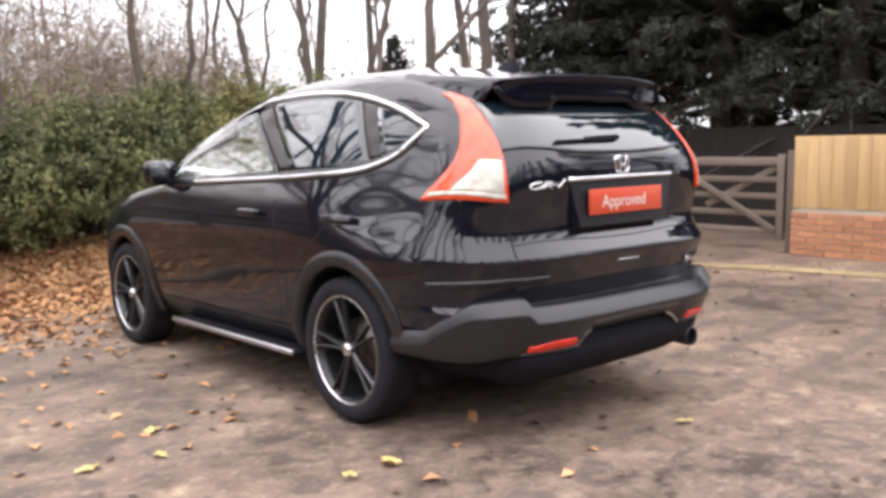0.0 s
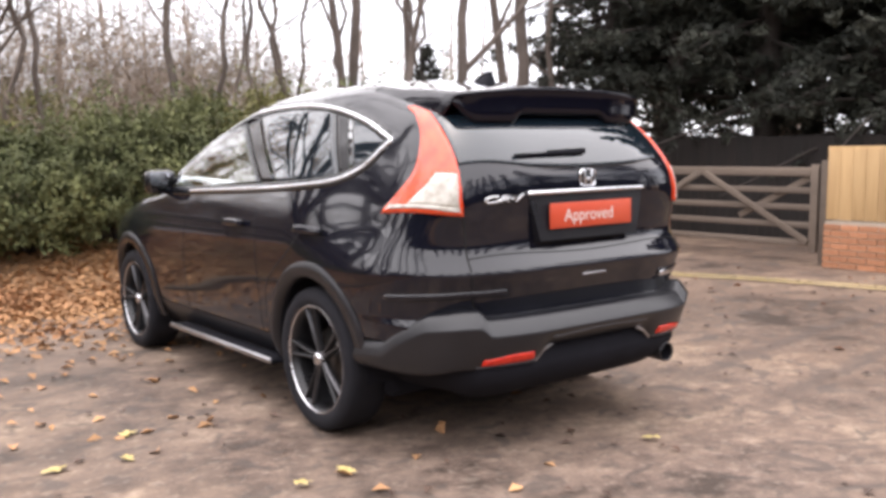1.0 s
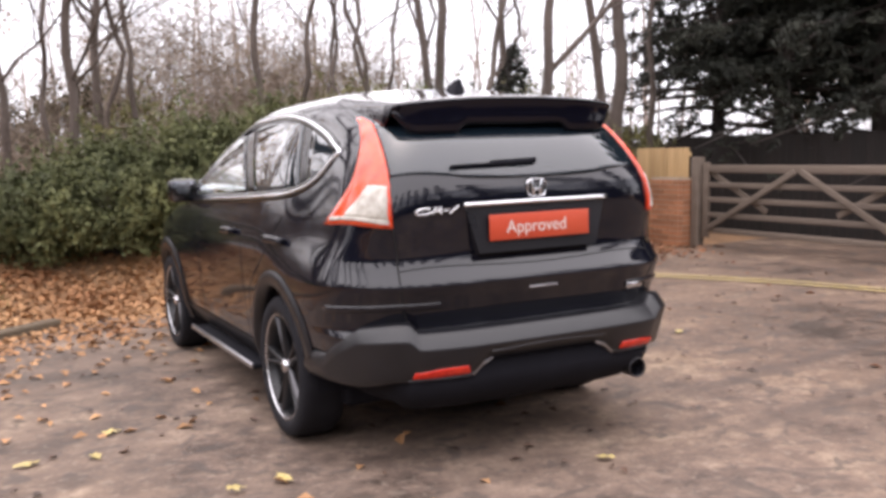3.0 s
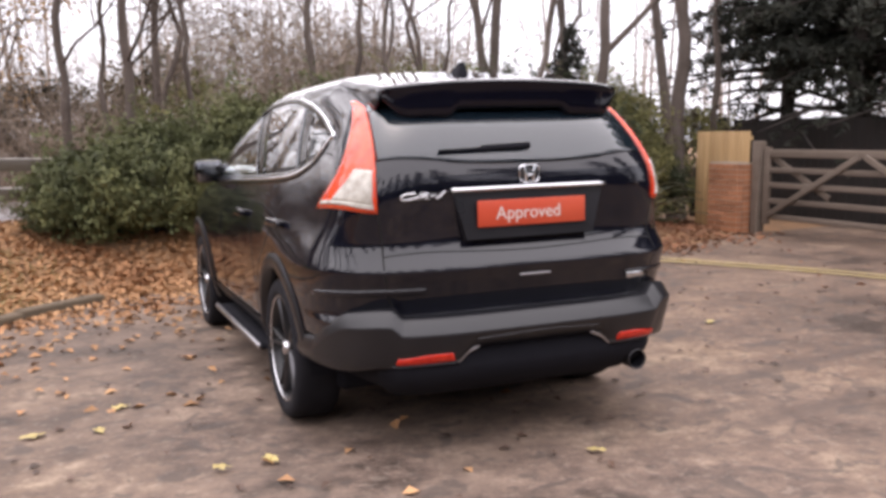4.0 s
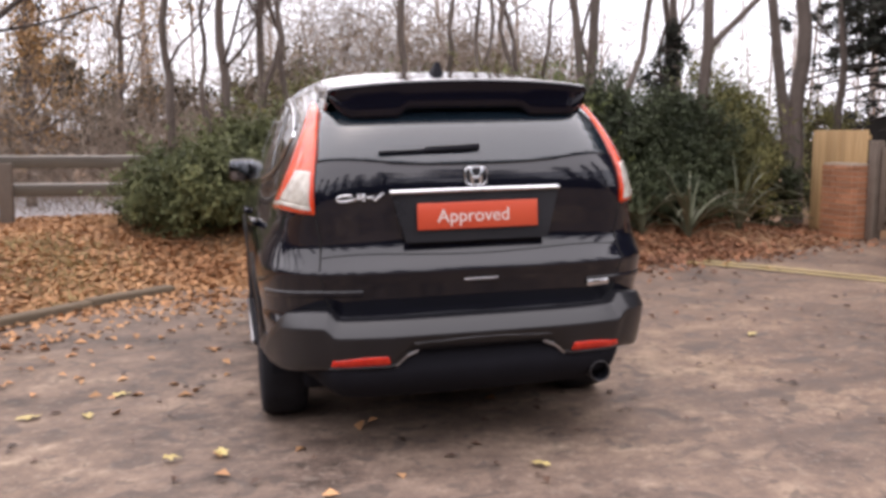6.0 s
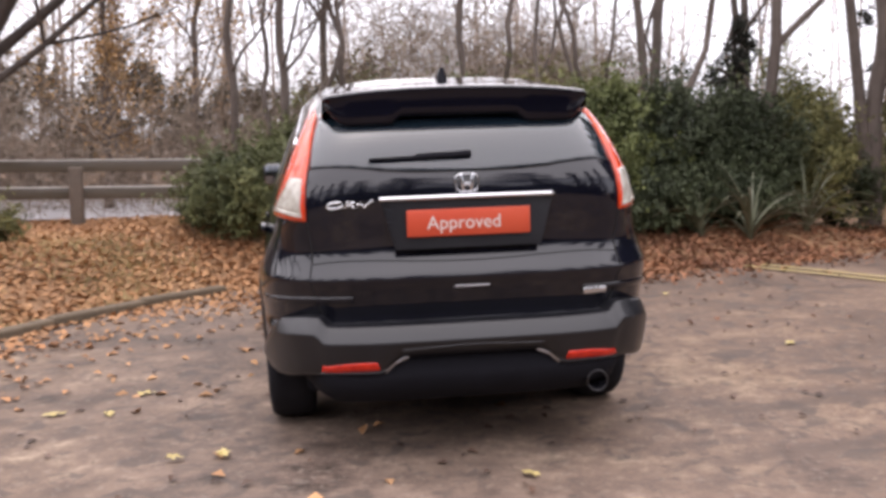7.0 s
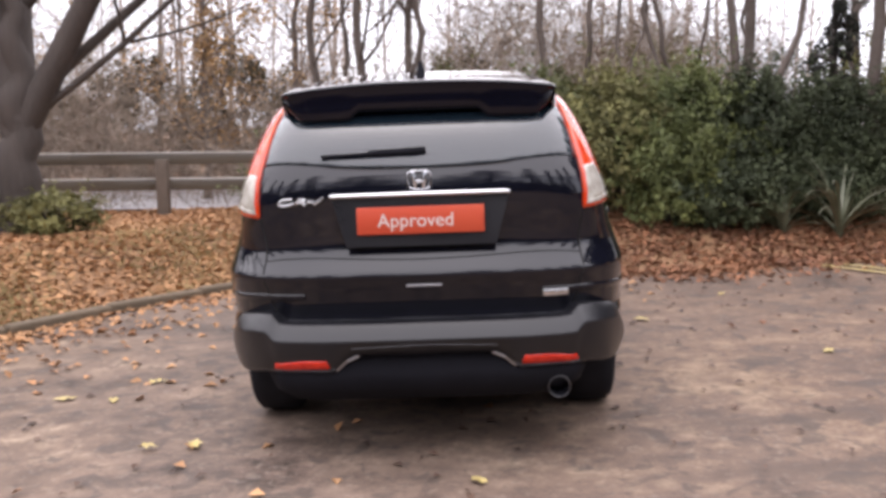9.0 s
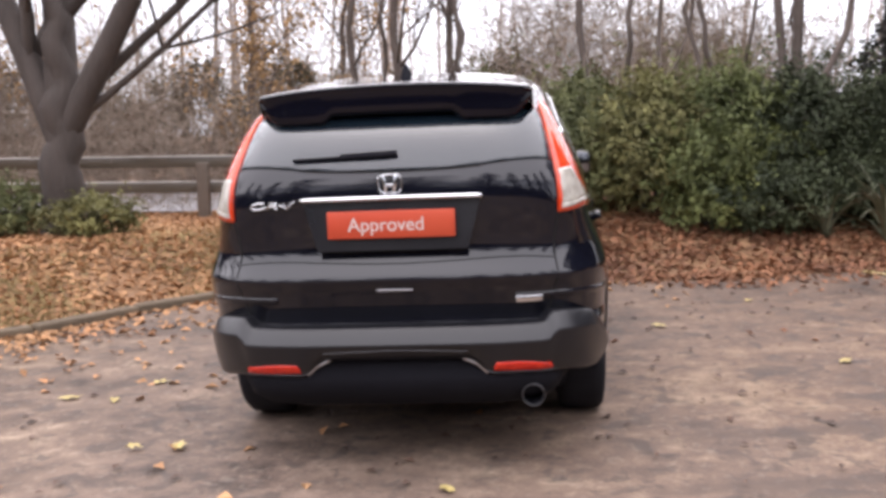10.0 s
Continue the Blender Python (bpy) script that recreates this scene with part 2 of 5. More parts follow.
LEAF_SWORD = material("sword_leaf", (0.075, 0.086, 0.048), (0.185, 0.190, 0.130), 3, 0.45, fine=12, island=0.35)
LEAF_RUST = material("rust_leaf", (0.2584, 0.1406, 0.0532), (0.38, 0.2356, 0.0988), 2, 0.7, fine=8, island=0.5)
BARK = material("grey_brown_bark", (0.0749, 0.05806, 0.04869), (0.1452, 0.1142, 0.09831), 5, 0.9, bump=0.9, fine=40, fine_amount=0.5)
BARK_DARK = material("dark_bark", (0.02394, 0.01862, 0.01596), (0.04788, 0.03724, 0.03192), 5, 0.9, bump=0.9, fine=40, fine_amount=0.5)
BARK_OAK = material("furrowed_grey_bark", (0.040, 0.032, 0.028), (0.080, 0.064, 0.056), 6, 0.9, bump=1.0, fine=30, fine_amount=0.5, grain=(1, 1, 0.25))
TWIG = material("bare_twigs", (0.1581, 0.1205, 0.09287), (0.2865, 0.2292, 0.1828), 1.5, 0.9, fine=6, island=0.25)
# paler and greyer than near wood: distance haze put into the colour
FAR_TWIG = material("haze_paled_twigs", (0.2185, 0.1818, 0.1617), (0.3321, 0.2884, 0.2622), 0.5, 0.9, fine=3, island=0.25)
TIMBER = material("weathered_timber", (0.085, 0.063, 0.048), (0.150, 0.116, 0.092), 5, 0.8, bump=0.5, fine=50, fine_amount=0.5, vary=0.12, grain=(1, 0.12, 1))
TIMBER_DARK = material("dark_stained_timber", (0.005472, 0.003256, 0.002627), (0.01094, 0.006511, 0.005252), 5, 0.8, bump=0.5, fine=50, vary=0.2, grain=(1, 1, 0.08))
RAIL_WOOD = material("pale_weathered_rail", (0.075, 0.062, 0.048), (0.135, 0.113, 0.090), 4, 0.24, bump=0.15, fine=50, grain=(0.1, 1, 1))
# pale colour stands in for sky sheen on the wet rail tops
RAIL_SHEEN = material("sky_sheen_rail_top", (0.36, 0.34, 0.31), (0.60, 0.58, 0.55), 3, 0.35, bump=0.15, fine=40, fine_amount=0.5, grain=(0.1, 1, 1))
SLAT = material("honey_coloured_board", (0.30, 0.180, 0.080), (0.50, 0.335, 0.165), 9, 0.7, bump=0.3, fine=45, fine_amount=0.4, vary=0.1, grain=(1, 1, 0.07))
BRICK = material("orange_red_brick", (0.3192, 0.1292, 0.0646), (0.4104, 0.1976, 0.1064), 12, 0.85, bump=0.5, fine=90, vary=0.22)
MORTAR = material("pale_mortar", (0.304, 0.2508, 0.1976), (0.38, 0.3192, 0.2584), 20, 0.9, bump=0.4, fine=120)


# ---- mesh helpers ----
def mesh_of(name, verts, faces, mat, smooth=False):
    me = bpy.data.meshes.new(name)
    me.from_pydata([tuple(v) for v in verts], [], [tuple(f) for f in faces])
    me.materials.append(mat)
    if smooth:
        me.shade_smooth()
    me.update()
    return me


def part(name, data, mat, parent=None, label="", smooth=True):
    """One mesh object under a thing or a part. data: a bmesh, or (verts, faces)."""
    if isinstance(data, bmesh.types.BMesh):
        me = bpy.data.meshes.new(name)
        bmesh.ops.recalc_face_normals(data, faces=data.faces)
        data.to_mesh(me)
        data.free()
        me.materials.append(mat)
        if smooth:
            me.shade_smooth()
    else:
        me = mesh_of(name, data[0], data[1], mat, smooth)
    ob = new(name, me)
    if parent:
        ob.parent = parent
    if label:
        ob["label"] = label
    return ob


def thing(name, m, label, category, group="", kind=""):
    ob = new(name)
    ob.empty_display_size = 0.1
    ob.matrix_basis = m
    return tagged(ob, label, category, group, kind)


def box(size, at=(0, 0, 0), bevel=0.0, turn=None, segments=2, bm=None):
    made = bm or bmesh.new()
    m = Matrix.Translation(at) @ (turn or Matrix.Identity(4)) @ Matrix.Diagonal((*size, 1))
    out = bmesh.ops.create_cube(made, size=1, matrix=m)
    if bevel:
        edges = list({e for v in out["verts"] for e in v.link_edges})
        bmesh.ops.bevel(made, geom=edges, offset=bevel, segments=segments, affect="EDGES", profile=0.5)
    return made


def lathe(profile, steps=48, axis="x", bm=None):
    """Turns (radius, offset) pairs round an axis."""
    made = bm or bmesh.new()
    rings = []
    for r, o in profile:
        ring = []
        for k in range(steps):
            a = 2 * math.pi * k / steps
            c, s = r * math.cos(a), r * math.sin(a)
            ring.append(made.verts.new((o, c, s) if axis == "x" else ((c, o, s) if axis == "y" else (c, s, o))))
        rings.append(ring)
    for p, q in zip(rings, rings[1:]):
        for k in range(steps):
            made.faces.new((p[k], p[(k + 1) % steps], q[(k + 1) % steps], q[k]))
    return made


def smooth_line(points, count):
    """Catmull-Rom through the points, at even steps of the index."""
    p = np.array(points, float)
    p = np.vstack([2 * p[0] - p[1], p, 2 * p[-1] - p[-2]])
    out = []
    for s in np.linspace(0, len(points) - 1, count):
        k = min(int(s), len(points) - 2)
        f = s - k
        a, b, c, d = p[k], p[k + 1], p[k + 2], p[k + 3]
        out.append(0.5 * (2 * b + (c - a) * f + (2 * a - 5 * b + 4 * c - d) * f * f + (3 * b - a - 3 * c + d) * f**3))
    return np.array(out)


def tube_into(verts, faces, points, radii, sides=6):
    """Adds a tapered tube through the points to verts and faces."""
    pts = [Vector(p) for p in points]
    base = len(verts)
    side = Vector((1, 0.3, 0.1)).normalized()
    for k, p in enumerate(pts):
        way = (pts[min(k + 1, len(pts) - 1)] - pts[max(k - 1, 0)]).normalized()
        a = way.cross(side)
        if a.length < 1e-3:
            a = way.cross(Vector((0, 1, 0)))
        a.normalize()
        b = way.cross(a)
        for j in range(sides):
            t = 2 * math.pi * j / sides
            verts.append(p + (a * math.cos(t) + b * math.sin(t)) * radii[k])
    for k in range(len(pts) - 1):
        for j in range(sides):
            i, i2 = base + k * sides + j, base + k * sides + (j + 1) % sides
            faces.append((i, i2, i2 + sides, i + sides))


def leaves_into(verts, faces, places, normals, length, width, rng, droop=0.5):
    """Adds a folded four-cornered leaf at every place."""
    n = len(places)
    spin = rng.normal(size=(n, 3))
    nrm = normals + spin * droop
    nrm /= np.linalg.norm(nrm, axis=1)[:, None] + 1e-9
    along = np.cross(nrm, rng.normal(size=(n, 3)))
    along /= np.linalg.norm(along, axis=1)[:, None] + 1e-9
    across = np.cross(nrm, along)
    size = rng.uniform(0.6, 1.25, (n, 1))
    L, Wd = length * size, width * size
    a = places - along * L / 2
    b = places + across * Wd / 2 + nrm * Wd * 0.2
    c = places + along * L / 2 - nrm * L * 0.12
    d = places - across * Wd / 2 + nrm * Wd * 0.2
    base = len(verts)
    quads = np.stack([a, b, c, d], 1).reshape(-1, 3)
    verts.extend(map(tuple, quads))
    idx = base + 4 * np.arange(n)
    for i in idx:
        faces.append((i, i + 1, i + 2))
        faces.append((i, i + 2, i + 3))


def smoothstep(a, b, v):
    f = min(max((v - a) / (b - a), 0.0), 1.0)
    return f * f * (3 - 2 * f)


# ---- the lie of the land ----
KERB_LINE = ((-13.4, -8.6), (-5.7, 0.2), (-2.4, 3.2), (-0.02, 5.5), (0.3, 5.85), (0.6, 6.3), (0.95, 6.75), (1.45, 7.3), (1.95, 7.75), (2.6, 7.95), (3.5, 7.9), (4.6, 7.5), (5.3, 7.3), (6.0, 7.25), (7.2, 7.5), (8.7, 7.95), (10.3, 8.9), (15.4, 9.8))


def kerb_y(x):
    xs, ys = zip(*KERB_LINE)
    return float(np.interp(x, xs, ys))


def ground(x, y):
    """Height of the ground: a gentle fall across the yard, level by the gate, and a low bank behind the kerb."""
    slope = 0.0253 * (x - 3.442) - 0.008 * (y - 3.482)
    far = smoothstep(5.0, 10.5, x)
    slope = max(min(slope, 0.5), -0.5) * (1 - far) + 0.07 * far
    slope *= 1 - smoothstep(8, 25, abs(x - 3.5)) * 0.999
    bank = y - kerb_y(x)
    lift = 0.5 * smoothstep(0.0, 3.0, bank) * (1 - smoothstep(8.0, 10.7, x))
    return slope * (1 - smoothstep(10, 18, y)) + lift - 0.25 * smoothstep(11.0, 12.2, y) * (1 - smoothstep(0.5, 4.0, x))
# ---- ground ----
def spaced(a, b, fine_a, fine_b, fine, coarse):
    out, v = [], a
    while v < b:
        out.append(v)
        near = fine_a <= v <= fine_b
        gap = 0 if near else min(abs(v - fine_a), abs(v - fine_b))
        v += fine if near else min(fine + gap * 0.35, coarse)
    return out + [b]


def sheet(name, xs, rows_of, height, mat, label):
    verts, faces, n = [], [], None
    for x in xs:
        ys = rows_of(x)
        n = len(ys)
        verts += [(x, y, height(x, y)) for y in ys]
    for i in range(len(xs) - 1):
        for j in range(n - 1):
            k = i * n + j
            faces.append((k, k + n, k + n + 1, k + 1))
    ob = part(name, (verts, faces), mat)
    return tagged(ob, label, name.replace("_", " "), kind="structure")


gy = spaced(-400, 900, -3, 22, 0.4, 60)
sheet("ground", spaced(-500, 500, -4, 16, 0.4, 60), lambda x: gy, lambda x, y: ground(x, y) - (0.03 if y < kerb_y(x) + 0.3 else 0.0) + 0.02 * noise.noise((x * 1.3, y * 1.3, 0)) * smoothstep(0, 1, y - kerb_y(x)), SOIL, "brown leafy soil ground under the trees")
fr = np.linspace(0, 1, 120) ** 0.6
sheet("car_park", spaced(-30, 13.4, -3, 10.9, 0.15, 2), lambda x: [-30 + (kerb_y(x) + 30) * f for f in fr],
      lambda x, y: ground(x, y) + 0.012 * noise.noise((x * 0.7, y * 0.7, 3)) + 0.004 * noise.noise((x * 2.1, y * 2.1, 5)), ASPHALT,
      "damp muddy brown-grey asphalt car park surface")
# ---- the car: black estate off-roader, nose away from the walk ----
def steps_of(z, table):
    xs = [r[0] for r in table]
    ys = [r[1] for r in table]
    # monotone cubic through the table
    k = min(max(int(np.searchsorted(xs, z)) - 1, 0), len(xs) - 2)
    h = np.diff(xs)
    d = np.diff(ys) / h

    def slope(i):
        if i == 0:
            return d[0]
        if i == len(xs) - 1:
            return d[-1]
        return 0.0 if d[i - 1] * d[i] <= 0 else 2 * d[i - 1] * d[i] / (d[i - 1] + d[i])

    f = (z - xs[k]) / h[k]
    m0, m1 = slope(k) * h[k], slope(k + 1) * h[k]
    return (2 * f**3 - 3 * f**2 + 1) * ys[k] + (f**3 - 2 * f**2 + f) * m0 + (-2 * f**3 + 3 * f**2) * ys[k + 1] + (f**3 - f**2) * m1


REAR = ((0.26, -0.86), (0.33, -0.96), (0.45, -1.03), (0.56, -1.045), (0.61, -1.04), (0.64, -0.955), (0.66, -0.955), (0.72, -0.975), (0.80, -1.006), (0.832, -1.024), (0.842, -1.025), (0.855, -1.016), (0.915, -0.966), (0.945, -0.950),
        (0.97, -0.948), (1.08, -0.962), (1.165, -0.973), (1.22, -0.970), (1.27, -0.954), (1.31, -0.932), (1.36, -0.899), (1.42, -0.851), (1.46, -0.812), (1.50, -0.768), (1.56, -0.64), (1.61, -0.48), (1.66, -0.34), (1.692, -0.10), (1.705, 0.30))
NOSE = ((0.26, 3.30), (0.40, 3.50), (0.60, 3.54), (0.80, 3.52), (0.92, 3.42), (1.00, 3.22), (1.05, 3.0), (1.09, 2.70), (1.12, 2.32), (1.20, 2.17), (1.30, 1.98), (1.40, 1.77), (1.50, 1.50),
        (1.56, 1.28), (1.60, 1.10), (1.64, 0.90), (1.688, 0.62), (1.705, 0.42))
HALF = ((0.26, 0.77), (0.33, 0.84), (0.45, 0.892), (0.60, 0.905), (0.80, 0.918), (0.90, 0.917), (0.96, 0.912), (1.04, 0.90), (1.10, 0.886), (1.20, 0.856), (1.30, 0.822), (1.40, 0.782), (1.50, 0.733),
        (1.56, 0.70), (1.60, 0.67), (1.64, 0.615), (1.685, 0.44), (1.705, 0.06))
REAR_CENTRE = ((0.26, 0.0), (1.45, 0.0), (1.60, 0.06), (1.685, 0.22), (1.705, 0.325))
FRONT_DEEP = ((0.26, 1.0), (0.99, 1.0), (1.09, 0.7), (1.12, 0.45), (1.30, 0.36), (1.56, 0.30), (1.65, 0.15), (1.69, 0.08), (1.705, 0.02))
SQUARE = ((0.26, 3.6), (0.6, 4.2), (0.85, 4.3), (1.1, 6.2), (1.5, 5.6), (1.58, 4.0), (1.705, 2.6))
AXLES = (0.0, 2.62)
ARCH = 0.425
HUB = 0.355


TAIL = 72


RINGS = {}


def plan_ring(z):
    """Right half of the car's outline at a height, from the tail's middle to the nose's middle."""
    if z in RINGS:
        return RINGS[z]
    yr, yf, w = steps_of(z, REAR), steps_of(z, NOSE), steps_of(z, HALF)
    c, deep, n = steps_of(z, REAR_CENTRE), steps_of(z, FRONT_DEEP), steps_of(z, SQUARE)
    t = np.linspace(0, math.pi / 2, 900)
    seg = np.stack([w * np.sin(t) ** (2 / n), c + (yr - c) * np.maximum(np.cos(t), 0) ** (2 / n)], 1)
    # closer columns where the corner turns
    step = np.diff(seg, axis=0)
    turn = np.unwrap(np.arctan2(step[:, 1], step[:, 0]))
    run = np.r_[0, np.cumsum(np.linalg.norm(step, axis=1) + 0.28 * np.abs(np.r_[0, np.diff(turn)]))]
    even = np.linspace(0, run[-1], TAIL)
    pts = list(zip(np.interp(even, run, seg[:, 0]), np.interp(even, run, seg[:, 1])))
    f0 = yf - deep
    for a in np.linspace(0, 1, 74)[1:]:
        pts.append((w, c + (f0 - c) * a))
    for a in np.linspace(0, 1, 28)[1:]:
        q = a * math.pi / 2
        pts.append((w * max(math.cos(q), 0) ** (2 / 3.0), f0 + deep * math.sin(q) ** (2 / 3.0)))
    line = np.array(pts)
    # the upper body draws in towards the tail
    narrow = 0.075 * smoothstep(0.80, 1.06, z)
    for k in range(len(line)):
        line[k, 0] *= 1 - narrow * smoothstep(-0.3, 0.55, -line[k, 1])
    RINGS[z] = line
    return line


def crowned(z):
    """The roof bulges a little above the outline tables."""
    return z + 0.028 * smoothstep(1.50, 1.69, z)


def body_shell():
    zs = sorted(set(np.round(np.r_[np.arange(0.26, 1.6, 0.025), 0.615, 0.64, 0.825, 0.832, 0.842, 0.855, 0.865, 0.915, 0.945, 1.60, 1.62, 1.635, 1.65, 1.664, 1.676, 1.686, 1.693, 1.698, 1.702, 1.705], 4)))
    rows = []
    for z in zs:
        half = plan_ring(z)
        full = [(x, y) for x, y in half] + [(-x, y) for x, y in half[-2:0:-1]]
        rows.append([(x, y, crowned(z)) for x, y in full])
    n = len(rows[0])
    verts = [v for r in rows for v in r]
    faces = []
    for i in range(len(rows) - 1):
        for j in range(n):
            a, b = i * n + j, i * n + (j + 1) % n
            faces.append((a, b, b + n, a + n))
    faces.append(tuple(range((len(rows) - 1) * n, len(rows) * n)))
    return verts, faces


def in_arch(y, z, r=ARCH):
    return any((y - ay) ** 2 + (z - HUB) ** 2 < r * r for ay in AXLES)


CAR_AT = pose(3.442, 3.482, 0.0, -0.464, -1.453, -1.185)
car = thing("car", CAR_AT, "black five-door off-road estate car parked on damp asphalt", "car")

shell_v, shell_f = body_shell()
full_bm = bmesh.new()
vs = [full_bm.verts.new(v) for v in shell_v]
for f in shell_f:
    try:
        full_bm.faces.new([vs[k] for k in f])
    except ValueError:
        pass
bmesh.ops.recalc_face_normals(full_bm, faces=full_bm.faces)
from mathutils.bvhtree import BVHTree
SKIN = BVHTree.FromBMesh(full_bm)
full_bm.free()


def on_skin(p, lift=0.0, tree=None):
    at, normal, _, _ = (tree or SKIN).find_nearest(Vector(p))
    out = Vector((at.x, (at.y - 1.2) * 0.5, (at.z - 0.7)))
    if normal.dot(out) < 0:
        normal = -normal
    return at + normal * lift, normal


def face_kind(c):
    """Which part of the car a patch of skin with this centre belongs to."""
    x, y, z = c
    if z < 0.40 and -0.2 < y < 2.7:
        return "sill"
    if y < -0.36 and z < 0.53:
        return "open"
    if y > 2.9 and z < 0.62:
        return "front_bumper"
    if y < -0.55 and abs(x) < 0.655 and 0.62 < z < 1.58:
        return "tailgate"
    return "body"


SIDE_TOP = [(0.87, 1.90, 1.20), (0.80, 1.79, 1.31), (0.76, 1.60, 1.43), (0.71, 1.30, 1.535), (0.67, 0.95, 1.590), (0.66, 0.5, 1.606), (0.67, 0.08, 1.570), (0.70, -0.22, 1.506), (0.72, -0.415, 1.432)]
SIDE_BELT = [(0.87, 1.85, 1.145), (0.87, 1.6, 1.148), (0.86, 1.2, 1.16), (0.86, 0.8, 1.175), (0.86, 0.44, 1.19), (0.85, 0.1, 1.21), (0.83, -0.14, 1.245), (0.795, -0.32, 1.312), (0.735, -0.425, 1.398)]
top_line, belt_line = smooth_line(SIDE_TOP, 60)[::-1], smooth_line(SIDE_BELT, 60)[::-1]


def in_window(c):
    """Whether this bit of skin gives way to side glass or windscreen."""
    x, y, z = c
    if abs(x) > 0.5 and -0.35 < y < 1.85:
        return np.interp(y, belt_line[:, 1], belt_line[:, 2]) + 0.015 < z < np.interp(y, top_line[:, 1], top_line[:, 2]) - 0.015
    if z > 1.16 and z < 1.58 and y > 0.9:
        return abs(x) < steps_of(z, HALF) * 0.90 and y > steps_of(z, NOSE) - 0.26
    return False


groups = {}
moved = [Vector(v) for v in shell_v]
for k, v in enumerate(moved):
    for ay in AXLES:
        d = math.hypot(v.y - ay, v.z - HUB)
        if abs(v.x) > 0.5 and ARCH - 0.035 < d < ARCH:
            s = ARCH / d
            v.y, v.z = ay + (v.y - ay) * s, HUB + (v.z - HUB) * s
for f in shell_f:
    pts = [moved[k] for k in f]
    c = sum(pts, Vector()) / len(pts)
    if len(f) == 4 and abs(c.x) > 0.5 and in_arch(c.y, c.z, ARCH - 0.002):
        continue
    kind = face_kind(c)
    if kind == "open" or (len(f) == 4 and in_window(c)):
        continue
    groups.setdefault((kind, c.x < 0) if kind == "sill" else (kind, False), []).append(f)
LOOK = {"sill": GREY_PLASTIC, "front_bumper": GREY_PLASTIC, "tailgate": PAINT, "body": PAINT}
for (kind, _), fs in groups.items():
    used = sorted({k for f in fs for k in f})
    again = {k: i for i, k in enumerate(used)}
    push = 0.006 if kind in ("sill", "front_bumper") else 0.0
    pts = []
    for k in used:
        p, nrm = Vector(moved[k]), on_skin(moved[k])[1]
        pts.append(p + nrm * push)
    part(kind, (pts, [tuple(again[k] for k in f) for f in fs]), LOOK[kind], car, "matt dark grey textured plastic" if push else "")
# wrap-round grey bumper: low by the wheel arch, stepped up at the corners
bm, cols = bmesh.new(), []
for k in range(-84, 85):
    x0, y0 = plan_ring(0.62)[abs(k)]
    if y0 > -0.36:
        continue
    top = float(np.interp(y0, (-0.92, -0.80, -0.68, -0.58, -0.39), (0.685, 0.665, 0.60, 0.535, 0.515)))
    top = top + (0.646 - top) * (1 - smoothstep(0.61, 0.65, abs(x0)))
    low = 0.428 + 0.075 * (1 - smoothstep(0.29, 0.40, abs(x0))) - 0.030 * smoothstep(0.70, 0.87, abs(x0))
    col = []
    tuck = 1 - smoothstep(0.60, 0.80, abs(x0))
    face = top - 0.072
    for f, dz, lift in ((0, 0, -0.10), (0, 0, -0.045), (0.03, 0, -0.026), (0.12, 0, -0.012), (0.45, 0, 0.010), (0.75, 0, 0.027), (0.97, 0, 0.038), (1, 0.004, 0.040), (1, 0.010, 0.037), (1, 0.034, 0.019), (1, 0.060, 0.0), (1, 0.068, -0.009), (1, 0.072, -0.018), (1, 0.072, -0.11)):
        if lift > 0:
            lift *= 1 - 0.6 * smoothstep(0.70, 0.87, abs(x0))
        z = low + (face - low) * f + dz
        x, y = plan_ring(0.575)[abs(k)]
        p, nrm = on_skin((math.copysign(x, k) if k else 0.0, y, 0.60), 0)
        nrm = Vector((nrm.x, nrm.y, 0)).normalized()
        if f < 0.2 and lift < 0:
            lift *= 0.65 + 0.35 * tuck
        col.append(bm.verts.new(Vector((math.copysign(x, k) if k else 0.0, y, z)) + nrm * lift))
    cols.append(col)
for p, q in zip(cols, cols[1:]):
    for j in range(len(p) - 1):
        bm.faces.new((p[j], p[j + 1], q[j + 1], q[j]))
bm.normal_update()
BUMPER = BVHTree.FromBMesh(bm)
part("rear_bumper", bm, GREY_PLASTIC, car, "matt dark grey textured plastic bumper")
# black band added under the bumper in place of the deep shade there
bm, cols = bmesh.new(), []
for k in range(-84, 85):
    x, y = plan_ring(0.575)[abs(k)]
    if y > -0.40:
        continue
    nrm = on_skin((math.copysign(x, k) if k else 0.0, y, 0.60))[1]
    nrm = Vector((nrm.x, nrm.y, 0)).normalized()
    cols.append([bm.verts.new(Vector((math.copysign(x, k) if k else 0.0, y, z)) + nrm * (lift - 0.10 * smoothstep(0.62, 0.86, abs(x)))) for z, lift in ((0.50, -0.06), (0.43, -0.028), (0.40, -0.03), (0.34, -0.06), (0.28, -0.16))])
for p, q in zip(cols, cols[1:]):
    for j in range(4):
        bm.faces.new((p[j], p[j + 1], q[j + 1], q[j]))
part("under_bumper_shade", bm, BLACK_PLASTIC, car, "matt black band for the deep shade under the bumper")
# dark underside closing the body
part("underside", box((1.44, 3.5, 0.18), (0, 1.36, 0.29), 0.04), BLACK_PLASTIC, car)
part("rear_valance", box((1.10, 0.42, 0.14), (0, -0.72, 0.44), 0.05), BLACK_PLASTIC, car)


